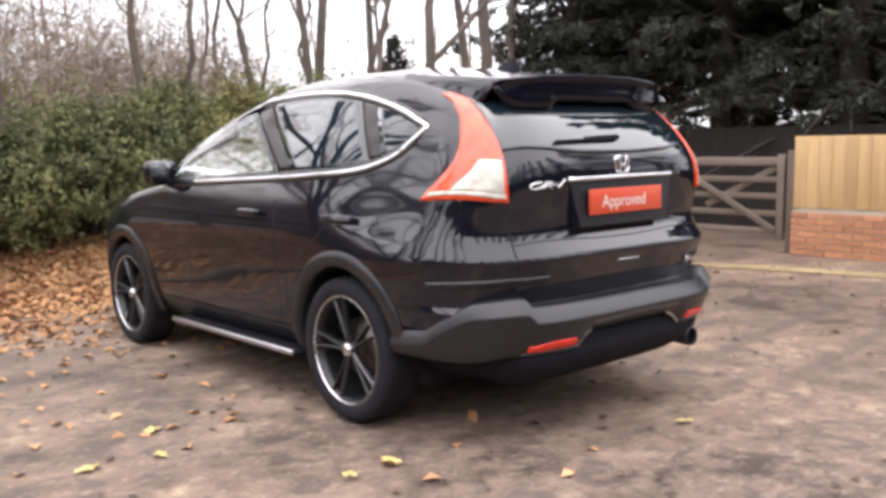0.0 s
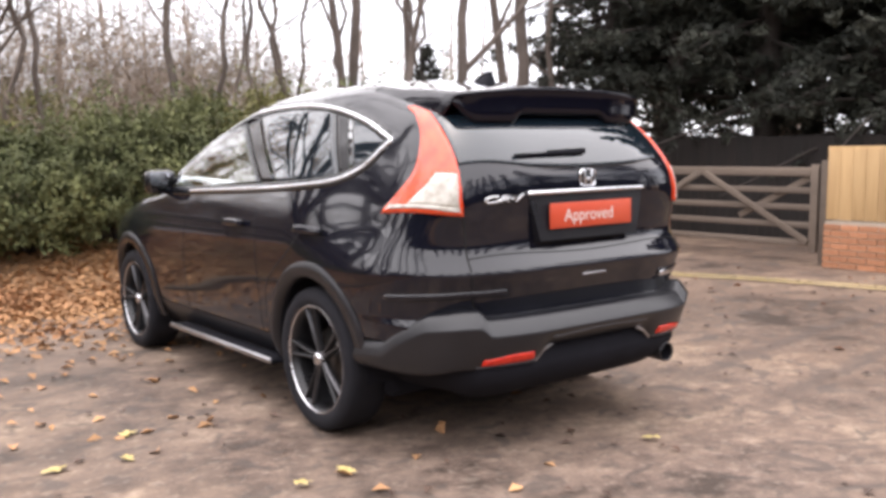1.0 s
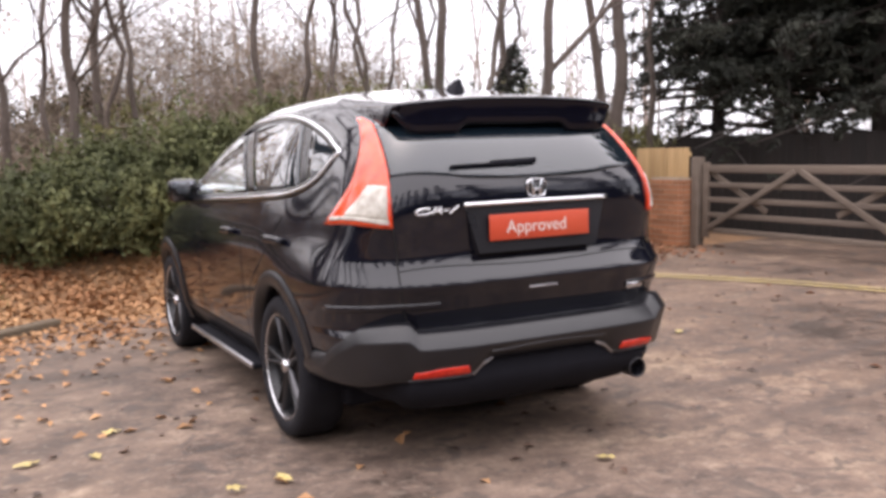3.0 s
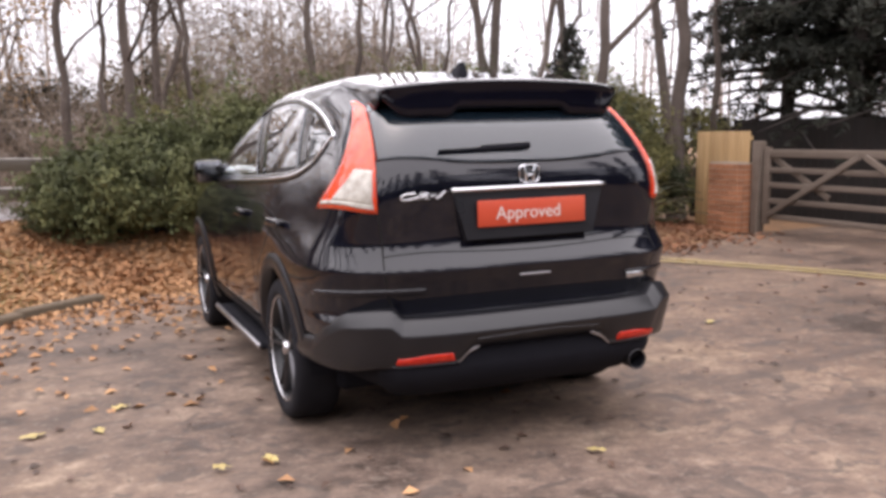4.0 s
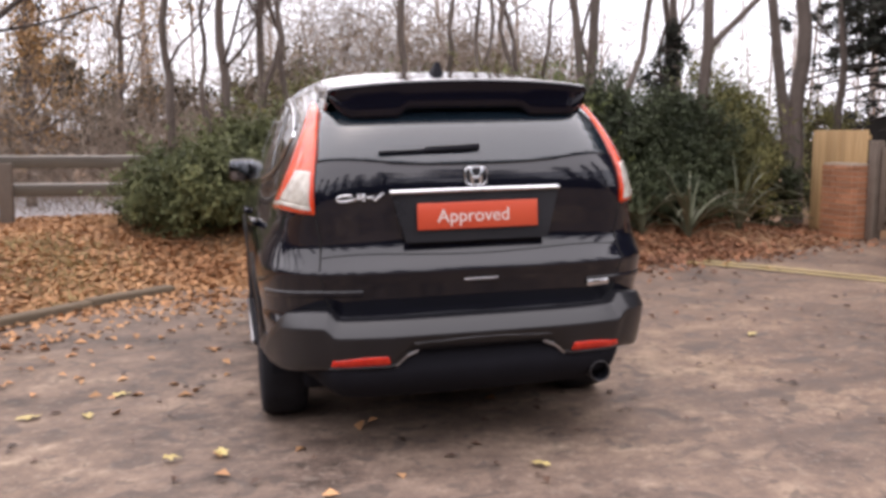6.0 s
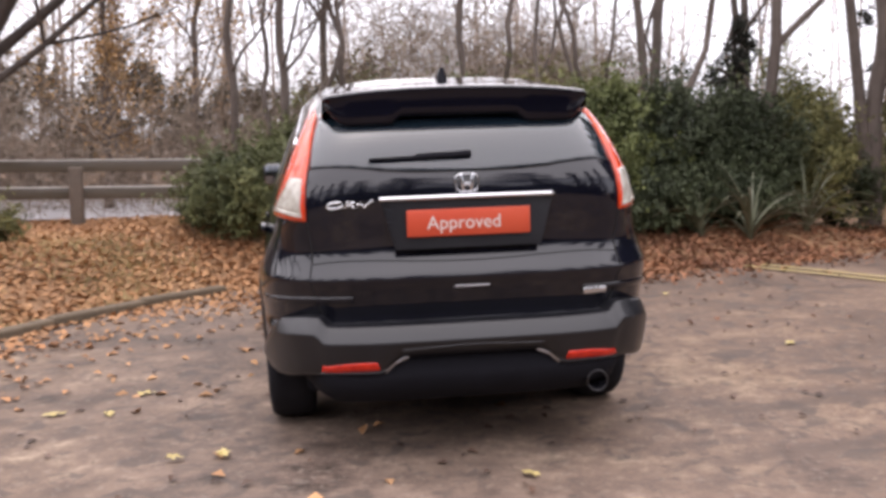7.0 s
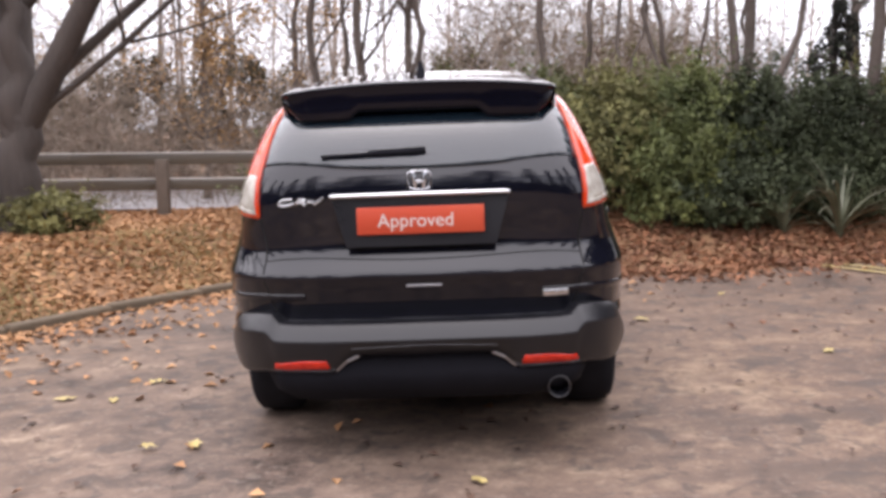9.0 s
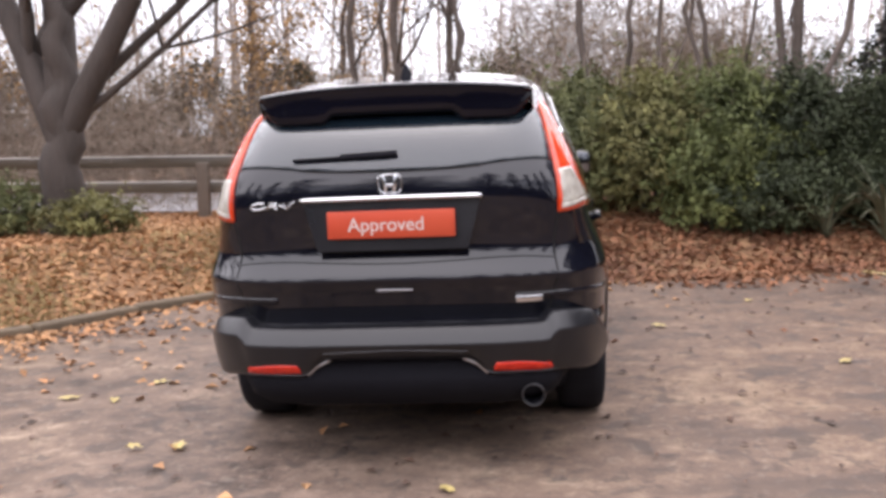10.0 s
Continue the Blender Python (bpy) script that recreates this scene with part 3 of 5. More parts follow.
def patch(name, side_a, side_b, mat, parent, lift=0.004, na=24, nb=6, label="", deep=0.012, tree=None):
    """A panel laid on the skin between two lines."""
    a, b = smooth_line(side_a, na), smooth_line(side_b, na)
    top, low = [], []
    for p, q in zip(a, b):
        for f in np.linspace(0, 1, nb):
            m = Vector(p * (1 - f) + q * f)
            s, nrm = on_skin(m, lift, tree)
            top.append(s)
            low.append(s - nrm * deep)
    verts, faces, k = top + low, [], len(top)
    for i in range(na - 1):
        for j in range(nb - 1):
            c = i * nb + j
            faces.append((c, c + 1, c + nb + 1, c + nb))
            faces.append((c + k, c + nb + k, c + nb + 1 + k, c + 1 + k))
    rim = [j for j in range(nb)] + [i * nb + nb - 1 for i in range(1, na)] + [(na - 1) * nb + j for j in range(nb - 2, -1, -1)] + [i * nb for i in range(na - 2, 0, -1)]
    for p, q in zip(rim, rim[1:] + rim[:1]):
        faces.append((p, q, q + k, p + k))
    bm = bmesh.new()
    vv = [bm.verts.new(v) for v in verts]
    for f in faces:
        bm.faces.new([vv[i] for i in f])
    return part(name, bm, mat, parent, label)


def ribbon(name, line, width, mat, parent, lift=0.006, count=40, label="", tree=None):
    """A strip of trim along a line on the skin."""
    pts = smooth_line(line, count)
    bm, rings = bmesh.new(), []
    placed = [on_skin(p, 0.0, tree) for p in pts]
    for k, (p, nrm) in enumerate(placed):
        q = placed[min(k + 1, count - 1)][0] - placed[max(k - 1, 0)][0]
        side = nrm.cross(q.normalized()) * width / 2
        rings.append([bm.verts.new(p + o) for o in (side - nrm * 0.004, side * 0.85 + nrm * lift * 0.7, side * 0.4 + nrm * lift, -side * 0.4 + nrm * lift, -side * 0.85 + nrm * lift * 0.7, -side - nrm * 0.004)])
    for a, b in zip(rings, rings[1:]):
        for j in range(5):
            bm.faces.new((a[j], a[j + 1], b[j + 1], b[j]))
    bm.faces.new(rings[0])
    bm.faces.new(rings[-1][::-1])
    return part(name, bm, mat, parent, label)


def mirrored(line, s):
    return [(s * abs(x) if x else 0, y, z) for x, y, z in line]


for s in (-1, 1):
    # side glass, pillars and their bright surround
    up, dn = smooth_line(mirrored(SIDE_TOP, s), 41), smooth_line(mirrored(SIDE_BELT, s), 41)
    patch("front_door_glass", up[0:19], dn[0:19], GLASS_CLEAR, car, 0.003, 26, 10)
    patch("rear_door_glass", up[20:31], dn[20:31], GLASS, car, 0.003, 14, 10)
    patch("quarter_glass", up[32:], dn[32:], GLASS, car, 0.003, 10, 8)
    patch("door_pillar", up[18:22], dn[18:22], GLOSS_BLACK, car, 0.002, 6, 8)
    patch("quarter_pillar", up[30:34], dn[30:34], GLOSS_BLACK, car, 0.002, 6, 8)
    for edge in (up, dn):
        ribbon("window_seal", list(edge[::2]), 0.062, GLOSS_BLACK, car, 0.005, 60)
    ribbon("window_trim", list(up[2:-2:2]), 0.022, CHROME, car, 0.009, 60, "bright chrome window surround")
    ribbon("window_trim", list(dn[5::2]), 0.020, CHROME, car, 0.007, 60)
    ribbon("window_trim", mirrored([(0.70, -0.22, 1.506), (0.72, -0.405, 1.436), (0.728, -0.448, 1.415), (0.74, -0.425, 1.392), (0.795, -0.32, 1.312)], s), 0.021, CHROME, car, 0.0085, 40)
    # tail lamp
    inner = [(0.624, -0.50, 1.566), (0.606, -0.62, 1.495), (0.632, -0.77, 1.375), (0.655, -0.866, 1.24), (0.668, -0.895, 1.086)]
    outer = [(0.646, -0.47, 1.574), (0.650, -0.565, 1.500), (0.688, -0.655, 1.395), (0.748, -0.675, 1.25), (0.822, -0.52, 1.088)]
    up, dn = smooth_line(mirrored(inner, s), 41), smooth_line(mirrored(outer, s), 41)
    lamp = patch("tail_lamp", up, dn, RED_LENS, car, 0.014, 41, 9, "tall red and clear rear lamp cluster", 0.03)
    clear_in = [u * 0.96 + d * 0.04 for u, d in zip(up[30:39], dn[30:39])]
    clear_out = [u * (1 - f) + d * f for u, d, f in zip(up[30:39], dn[30:39], np.linspace(0.42, 0.62, 9))]
    patch("reversing_lens", clear_in, clear_out, CLEAR_LENS, lamp, 0.018, 12, 6, "clear lens", 0.012)
    patch("lamp_foot", [u * 0.97 + d * 0.03 for u, d in zip(up[38:40], dn[38:40])], [u * 0.08 + d * 0.92 for u, d in zip(up[38:40], dn[38:40])], CLEAR_LENS, lamp, 0.019, 4, 12, "pale strip", 0.012)
    # bumper reflector
    patch("rear_reflector", mirrored([(0.412, -1.06, 0.487), (0.52, -1.03, 0.491), (0.625, -0.97, 0.484)], s), mirrored([(0.397, -1.06, 0.446), (0.52, -1.03, 0.446), (0.640, -0.97, 0.452)], s), REFLECTOR, car, 0.005, 12, 4, "red reflector", 0.02, BUMPER)
    ribbon("skirt_line", mirrored([(0.36, -1.05, 0.435), (0.52, -1.02, 0.436), (0.655, -0.95, 0.441)], s), 0.006, SPOKE, car, 0.003, 20, "", BUMPER)
    ribbon("bumper_crease", mirrored([(0.85, -0.60, 0.735), (0.79, -0.78, 0.748), (0.70, -0.90, 0.750), (0.60, -0.96, 0.745), (0.50, -1.00, 0.74)], s), 0.030, PAINT, car, 0.007, 30)
    # door shut lines
    for y0, y1 in ((1.62, 1.55), (0.58, 0.60)):
        ribbon("door_gap", mirrored([(0.9, y0, 0.42), (0.9, y0, 0.75), (0.88, y1, 1.07)], s), 0.007, SHUT, car, 0.0015, 20)
    ribbon("door_gap", mirrored([(0.9, 0.52, 0.50), (0.9, 0.46, 0.70), (0.9, 0.18, 0.90), (0.86, -0.02, 1.10)], s), 0.007, SHUT, car, 0.0015, 24)
    for y in (0.72, -0.10):
        handle = patch("door_handle", mirrored([(0.9, y, 1.005), (0.9, y + 0.11, 1.01), (0.9, y + 0.22, 1.005)], s), mirrored([(0.9, y, 0.975), (0.9, y + 0.11, 0.97), (0.9, y + 0.22, 0.975)], s), PAINT, car, 0.035, 10, 4, deep=0.035)
    # arch trim
    for ay in AXLES:
        bm, rings = bmesh.new(), []
        for a in np.linspace(radians(-8), radians(188 if ay else 173), 48):
            ring = []
            for r, lift in ((ARCH - 0.012, -0.05), (ARCH - 0.012, 0.016), (ARCH + 0.04, 0.016), (ARCH + 0.06, 0.003)):
                y, z = ay + r * math.cos(a), HUB + r * math.sin(a)
                p, nrm = on_skin((s * 0.95, y, max(z, 0.27)))
                ring.append(bm.verts.new((p.x + s * lift, y, max(z, 0.24))))
            rings.append(ring)
        for p, q in zip(rings, rings[1:]):
            for j in range(3):
                bm.faces.new((p[j], p[j + 1], q[j + 1], q[j]))
        part("arch_trim", bm, GREY_PLASTIC, car, "dark grey wheel arch moulding")
        well = lathe([(ARCH - 0.01, s * 0.55), (ARCH - 0.01, s * 0.86)], 48)
        bmesh.ops.translate(well, vec=(0, ay, HUB), verts=well.verts)
        bmesh.ops.delete(well, geom=[v for v in well.verts if v.co.z < 0.26], context="VERTS")
        part("wheel_well", well, BLACK_PLASTIC, car)
    # running board
    board = box((0.12, 1.42, 0.035), (s * 0.865, 1.14, 0.272), 0.015)
    step = part("running_board", board, BLACK_PLASTIC, car)
    part("tread_edge", box((0.022, 1.43, 0.03), (s * 0.93, 1.14, 0.280), 0.009), SATIN, step, "bright aluminium edge")
    # mirror
    bm = box((0.20, 0.11, 0.155), (s * 0.920, 1.955, 1.200), 0.045, segments=4)
    shell = part("door_mirror", bm, GLOSS_BLACK, car)
    part("mirror_arm", box((0.14, 0.06, 0.035), (s * 0.850, 1.97, 1.135), 0.015, pose(0, 0, 0, 0, s * -15, 0)), BLACK_PLASTIC, shell)
    part("mirror_glass", box((0.172, 0.006, 0.128), (s * 0.920, 1.899, 1.200), 0.002, pose(0, 0, 0, 0, 0, s * -6)), MIRROR, shell, "door mirror glass")


def wheel(s, ay):
    m = Matrix.Translation((s * 0.797, ay, HUB)) @ Matrix.Diagonal((s, 1, 1, 1))
    barrel = lathe([(0.235, -0.10), (0.235, 0.05), (0.25, 0.09), (0.262, 0.10), (0.268, 0.098)], 64)
    hub = part("wheel", barrel, RIM_DARK, car, "dark multi-spoke alloy wheel with bright rim edge")
    hub.matrix_basis = m
    tyre = [(0.26, -0.10), (0.30, -0.115), (0.335, -0.108), (0.351, -0.09), (0.355, -0.05), (0.355, 0.05), (0.351, 0.09), (0.335, 0.108), (0.30, 0.115), (0.272, 0.108), (0.262, 0.10)]
    part("tyre", lathe(tyre, 72), RUBBER, hub)
    part("rim_edge", lathe([(0.259, 0.098), (0.261, 0.104), (0.267, 0.105), (0.270, 0.100)], 72), RIM_EDGE, hub, "bright machined rim edge")
    part("brake_disc", lathe([(0.001, 0.0), (0.15, 0.0), (0.15, -0.02)], 40), BRAKE, hub)
    for k in range(5):
        for t in (-1, 1):
            bm = bmesh.new()
            out = []
            for r, w, o, shift in ((0.03, 0.019, 0.075, 0.006), (0.12, 0.014, 0.085, 0.014), (0.20, 0.012, 0.09, 0.026), (0.258, 0.012, 0.095, 0.036)):
                out.append([bm.verts.new((o + dx, t * shift + dy * w / 2, r)) for dx, dy in ((-0.03, -1), (0.0, -0.9), (0.004, 0), (0.0, 0.9), (-0.03, 1))])
            for p, q in zip(out, out[1:]):
                for j in range(4):
                    bm.faces.new((p[j], p[j + 1], q[j + 1], q[j]))
            bmesh.ops.rotate(bm, verts=bm.verts, cent=(0, 0, 0), matrix=Matrix.Rotation(2 * math.pi * k / 5 - 0.23, 3, "X"))
            part("spoke", bm, RIM_DARK if t < 0 else SPOKE, hub)
    part("centre_cap", lathe([(0.001, 0.100), (0.028, 0.098), (0.034, 0.088), (0.036, 0.06)], 32), RIM_EDGE, hub)


for ay in AXLES:
    for s in (-1, 1):
        wheel(s, ay)

# windscreen and cabin
screen_low = [(-0.80, 1.98, 1.14), (-0.4, 2.22, 1.14), (0, 2.30, 1.14), (0.4, 2.22, 1.14), (0.80, 1.98, 1.14)]
screen_top = [(-0.60, 1.02, 1.595), (-0.3, 1.10, 1.60), (0, 1.12, 1.60), (0.3, 1.10, 1.60), (0.60, 1.02, 1.595)]
patch("windscreen", screen_low, screen_top, GLASS_CLEAR, car, 0.003, 30, 14, "", 0.006)
part("dashboard", box((1.40, 0.45, 0.30), (0, 1.85, 0.98), 0.08, segments=4), BLACK_PLASTIC, car)
for x in (-0.37, 0.37):
    seat = part("front_seat", box((0.50, 0.14, 0.66), (x, 0.88, 0.88), 0.05, pose(0, 0, 0, 14, 0, 0), 3), SEAT, car, "dark cloth front seat")
    part("seat_cushion", box((0.50, 0.50, 0.16), (x, 1.15, 0.55), 0.05, segments=3), SEAT, seat)
    part("headrest", box((0.26, 0.09, 0.17), (x, 0.75, 1.31), 0.035, segments=3), SEAT, seat)
bench = part("rear_bench", box((1.30, 0.16, 0.62), (0, -0.02, 0.90), 0.05, pose(0, 0, 0, 16, 0, 0), 3), SEAT, car, "dark cloth rear bench")
for x in (-0.42, 0.0, 0.42):
    part("headrest", box((0.24, 0.09, 0.14), (x, -0.14, 1.25), 0.03, segments=3), SEAT, bench)
part("cabin_floor", box((1.55, 3.0, 0.04), (0, 1.0, 0.42), 0.01), BLACK_PLASTIC, car)
# tail: glass, spoiler, trim
patch("rear_window", [(-0.645, -0.83, 1.268), (-0.3, -0.93, 1.268), (0, -0.95, 1.268), (0.3, -0.93, 1.268), (0.645, -0.83, 1.268)],
      [(-0.575, -0.55, 1.53), (-0.3, -0.62, 1.53), (0, -0.64, 1.53), (0.3, -0.62, 1.53), (0.575, -0.55, 1.53)], GLASS, car, 0.0018, 40, 18, "dark tinted rear window")
def tail_y(x, z):
    """How far back the tail's skin reaches at a place across the car."""
    line = plan_ring(z)[:TAIL]
    return float(np.interp(abs(x), line[:, 0], line[:, 1]))


ridge, rims = [], []
bm = bmesh.new()
for x in np.linspace(-0.635, 0.635, 61):
    a = abs(x) / 0.635
    low = 1.510 - 0.038 * smoothstep(0.255, 0.300, abs(x)) + 0.122 * smoothstep(0.77, 1.0, a)
    high = 1.640 - 0.038 * a**2.2
    tip = min(tail_y(x, 1.50) - 0.030, tail_y(x, 1.472) - 0.026)
    under = min(tip + 0.022, tail_y(x, low) - 0.008)
    crown = on_skin((x * 0.96, -0.14, 1.74))[0].z + 0.001
    pts = ((x * 0.96, -0.14, crown), (x * 0.97, -0.34, max(on_skin((x * 0.97, -0.34, 1.74))[0].z + 0.003, crown * 0.62 + high * 0.38)), (x * 0.99, -0.52, crown * 0.28 + high * 0.72 + 0.008), (x, tip + 0.07, high + 0.006), (x, tip + 0.03, high + 0.001), (x, tip + 0.012, high - 0.003), (x, tip + 0.003, high - 0.008), (x, tip, high - 0.015), (x, tip + 0.004, high - 0.022),
           (x, tip * 0.7 + under * 0.3, high * 0.72 + low * 0.28), (x, tip * 0.35 + under * 0.65, high * 0.38 + low * 0.62), (x, under - 0.012, low + 0.020), (x, under - 0.003, low + 0.006), (x, under + 0.008, low), (x * 0.97, under + 0.06, low + 0.03))
    melt = smoothstep(0.92, 1.0, a)
    pts = [Vector(p).lerp(on_skin((p[0] * 0.98, p[1], p[2] - 0.02), 0.002)[0], melt) for p in pts]
    ridge.append([bm.verts.new(p) for p in pts[:7]])
    rims.append(pts[6:])
for a, b in zip(ridge, ridge[1:]):
    for j in range(6):
        bm.faces.new((a[j], b[j], b[j + 1], a[j + 1]))
spoiler = part("roof_spoiler", bm, PAINT, car, "gloss black roof spoiler")
bm = bmesh.new()
for a, b in zip(rims, rims[1:]):
    quad = [[bm.verts.new(p) for p in line] for line in (a, b)]
    for j in range(len(a) - 1):
        bm.faces.new((quad[0][j], quad[1][j], quad[1][j + 1], quad[0][j + 1]))
bmesh.ops.remove_doubles(bm, verts=bm.verts, dist=0.0002)
part("spoiler_face", bm, SPOILER_SHADE, spoiler, "black rear face of the spoiler, deeper at its ends")
ribbon("chrome_strip", [(-0.373, -1.0, 1.167), (0, -1.0, 1.168), (0.373, -1.0, 1.167)], 0.022, CHROME, car, 0.02, 30, "chrome strip above the plate")
for x in (-0.672, 0.672):
    ribbon("tailgate_gap", [(x, -0.90, 1.09), (x, -0.93, 0.95), (x * 0.99, -0.95, 0.80), (x * 0.97, -0.95, 0.70), (x * 0.93, -0.97, 0.63)], 0.008, SHUT, car, 0.0015, 30)
ribbon("tailgate_gap", [(-0.67, -0.94, 0.915), (0, -1.0, 0.915), (0.67, -0.94, 0.915)], 0.006, SHUT, car, 0.0015, 40)
ribbon("tailgate_gap", [(-0.62, -0.97, 0.628), (0, -1.06, 0.628), (0.62, -0.97, 0.628)], 0.010, SHUT, car, 0.0015, 40)
# plate in its recess, with the printed card
bm = bmesh.new()
for x0, z, back_y in ((0.365, 1.155, -0.972), (0.309, 0.955, -0.987)):
    for sx in (-1, 1):
        for y in (-0.93, back_y):
            bm.verts.new((sx * x0, y, z))
bmesh.ops.convex_hull(bm, input=bm.verts)
back = part("plate_panel", bm, PANEL, car, "satin black plate housing", smooth=False)
plate = part("number_plate", box((0.523, 0.008, 0.112), (0.0, -0.996, 1.062), 0.003), RED_CARD, car, "red printed card over the plate")
ink = bpy.data.curves.new("printed_word", "FONT")
ink.body, ink.size, ink.extrude, ink.align_x, ink.align_y = "Approved", 0.078, 0.0005, "CENTER", "CENTER"
word = new("printed_word", ink)
ink.materials.append(WHITE_INK)
word.parent = plate
word.matrix_basis = pose(-0.02, -1.0008, 1.060, 90, 0, 0)
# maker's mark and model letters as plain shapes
bm = bmesh.new()
ring = []
for k in range(40):
    a = 2 * math.pi * k / 40
    c, s2 = math.cos(a), math.sin(a)
    r = 1 / (abs(c) ** 4 + abs(s2) ** 4) ** 0.25
    ring.append([bm.verts.new((0.050 * q * r * c * (1 + 0.07 * s2), -0.966 - o, 1.224 + 0.040 * q * r * s2)) for q, o in ((1.0, 0.0), (0.98, 0.011), (0.91, 0.011), (0.88, 0.0))])
for p, q in zip(ring, ring[1:] + ring[:1]):
    for j in range(3):
        bm.faces.new((p[j], p[j + 1], q[j + 1], q[j]))
badge = part("maker_badge", bm, CHROME, car, "chrome maker's emblem")
for s in (-1, 1):
    part("emblem_bar", box((0.013, 0.012, 0.072), (s * 0.0215, -0.972, 1.226), 0.003, pose(0, 0, 0, 0, s * 9, 0)), CHROME, badge)
part("emblem_bar", box((0.032, 0.012, 0.012), (0, -0.972, 1.218), 0.003), CHROME, badge)
sv, sf = [], []
loop = [(0.045 + 0.042 * math.cos(0.9 + 0.45 * k), 0.016 + 0.013 * math.sin(0.9 + 0.45 * k) + 0.10 * 0.042 * math.cos(0.9 + 0.45 * k)) for k in range(12)]
script = [loop, [(0.086, 0.001), (0.098, 0.030), (0.128, 0.030), (0.126, 0.017), (0.094, 0.015)], [(0.110, 0.015), (0.128, 0.002)], [(0.138, 0.016), (0.152, 0.016)], [(0.158, 0.031), (0.166, 0.002), (0.208, 0.036)]]
for stroke in script:
    tube_into(sv, sf, [on_skin((-0.605 + u, -1.0, 1.130 + v), 0.004)[0] for u, v in stroke], [0.0046] * len(stroke), 6)
part("model_script", (sv, sf), CHROME, car, "slanting chrome model script")
p = on_skin((0.57, -1.05, 0.706), 0.008)[0]
part("trim_badge", box((0.11, 0.008, 0.026), p, 0.003, pose(0, 0, 0, 0, 0, 12)), CHROME, car)
# tailgate handle, wiper, exhaust, aerial, diffuser
part("tailgate_handle", box((0.15, 0.018, 0.009), (0.005, -1.000, 0.792), 0.003), SATIN, car, "slim bright release bar")
arm = part("rear_wiper", box((0.24, 0.016, 0.026), (-0.09, -0.926, 1.342), 0.007, pose(0, 0, 0, 0, -2, 0), 3), BLACK_PLASTIC, car)
part("wiper_blade", box((0.40, 0.014, 0.013), (-0.205, -0.930, 1.336), 0.003, pose(0, 0, 0, 0, -1.5, 0)), BLACK_PLASTIC, arm)
pipe = lathe([(0.040, -0.895), (0.046, -0.90), (0.047, -0.905), (0.049, -1.00), (0.047, -1.006), (0.042, -1.002)], 40, "y")
bmesh.ops.translate(pipe, vec=(0.557, 0.03, 0.335), verts=pipe.verts)
tip_ob = part("exhaust_tip", pipe, SPOKE, car, "round chrome exhaust tip")
pipe = lathe([(0.0415, -1.000), (0.040, -0.88), (0.001, -0.86)], 40, "y")
bmesh.ops.translate(pipe, vec=(0.557, 0.03, 0.335), verts=pipe.verts)
part("pipe_bore", pipe, BLACK_PLASTIC, tip_ob, "black pipe bore")
bm = bmesh.new()
fin = [bm.verts.new(p) for p in ((-0.028, -0.12, 1.685), (0.028, -0.12, 1.685), (0.028, -0.32, 1.670), (-0.028, -0.32, 1.670), (-0.008, -0.265, 1.755), (0.008, -0.265, 1.755), (0.008, -0.305, 1.755), (-0.008, -0.305, 1.755))]
for f in ((0, 1, 5, 4), (1, 2, 6, 5), (2, 3, 7, 6), (3, 0, 4, 7), (4, 5, 6, 7)):
    bm.faces.new([fin[k] for k in f])
part("aerial_fin", bm, BLACK_PLASTIC, car)
ribbon("diffuser_edge", [(-0.30, -1.09, 0.522), (0.0, -1.11, 0.526), (0.30, -1.09, 0.522)], 0.005, SPOKE, car, 0.003, 30, "", BUMPER)
for s in (-1, 1):
    patch("diffuser_fin", mirrored([(0.30, -1.0, 0.50), (0.34, -1.0, 0.455), (0.40, -0.98, 0.425)], s), mirrored([(0.28, -1.0, 0.47), (0.31, -1.0, 0.425), (0.36, -0.98, 0.400)], s), GREY_PLASTIC, car, 0.006, 8, 3, "", 0.012, BUMPER)
    ribbon("skirt_bar", mirrored([(0.275, -1.03, 0.437), (0.32, -1.03, 0.436), (0.37, -1.02, 0.435)], s), 0.015, SATIN, car, 0.006, 6, "", BUMPER)
part("diffuser", box((0.66, 0.08, 0.20), (0.0, -0.88, 0.43), 0.03), BLACK_PLASTIC, car, "black lower diffuser")
# ---- planting ----
def branch(verts, faces, start, way, length, radius, rng, depth, sides=6, bend=0.25, up=0.15):
    """A tapered limb that forks into smaller ones."""
    steps = 5 if depth > 1 else 4
    pts, radii, p, d = [Vector(start)], [radius], Vector(start), Vector(way).normalized()
    for k in range(steps):
        d = (d + Vector(rng.normal(size=3)) * bend * 0.5 + Vector((0, 0, up * 0.3))).normalized()
        p = p + d * length / steps
        pts.append(p.copy())
        radii.append(radius * (1 - 0.72 * (k + 1) / steps))
    tube_into(verts, faces, pts, radii, sides)
    if depth <= 0:
        return
    for k in range(int(rng.integers(3, 6))):
        j = int(rng.integers(1, steps + 1))
        side = Vector(rng.normal(size=3))
        side = (side - d * side.dot(d)).normalized()
        branch(verts, faces, pts[j], d * 0.7 + side * 0.8 + Vector((0, 0, 0.25)), length * rng.uniform(0.35, 0.6), max(radii[j] * 0.6, 0.0035), rng, depth - 1, 4 if depth > 1 else 3, bend, up)


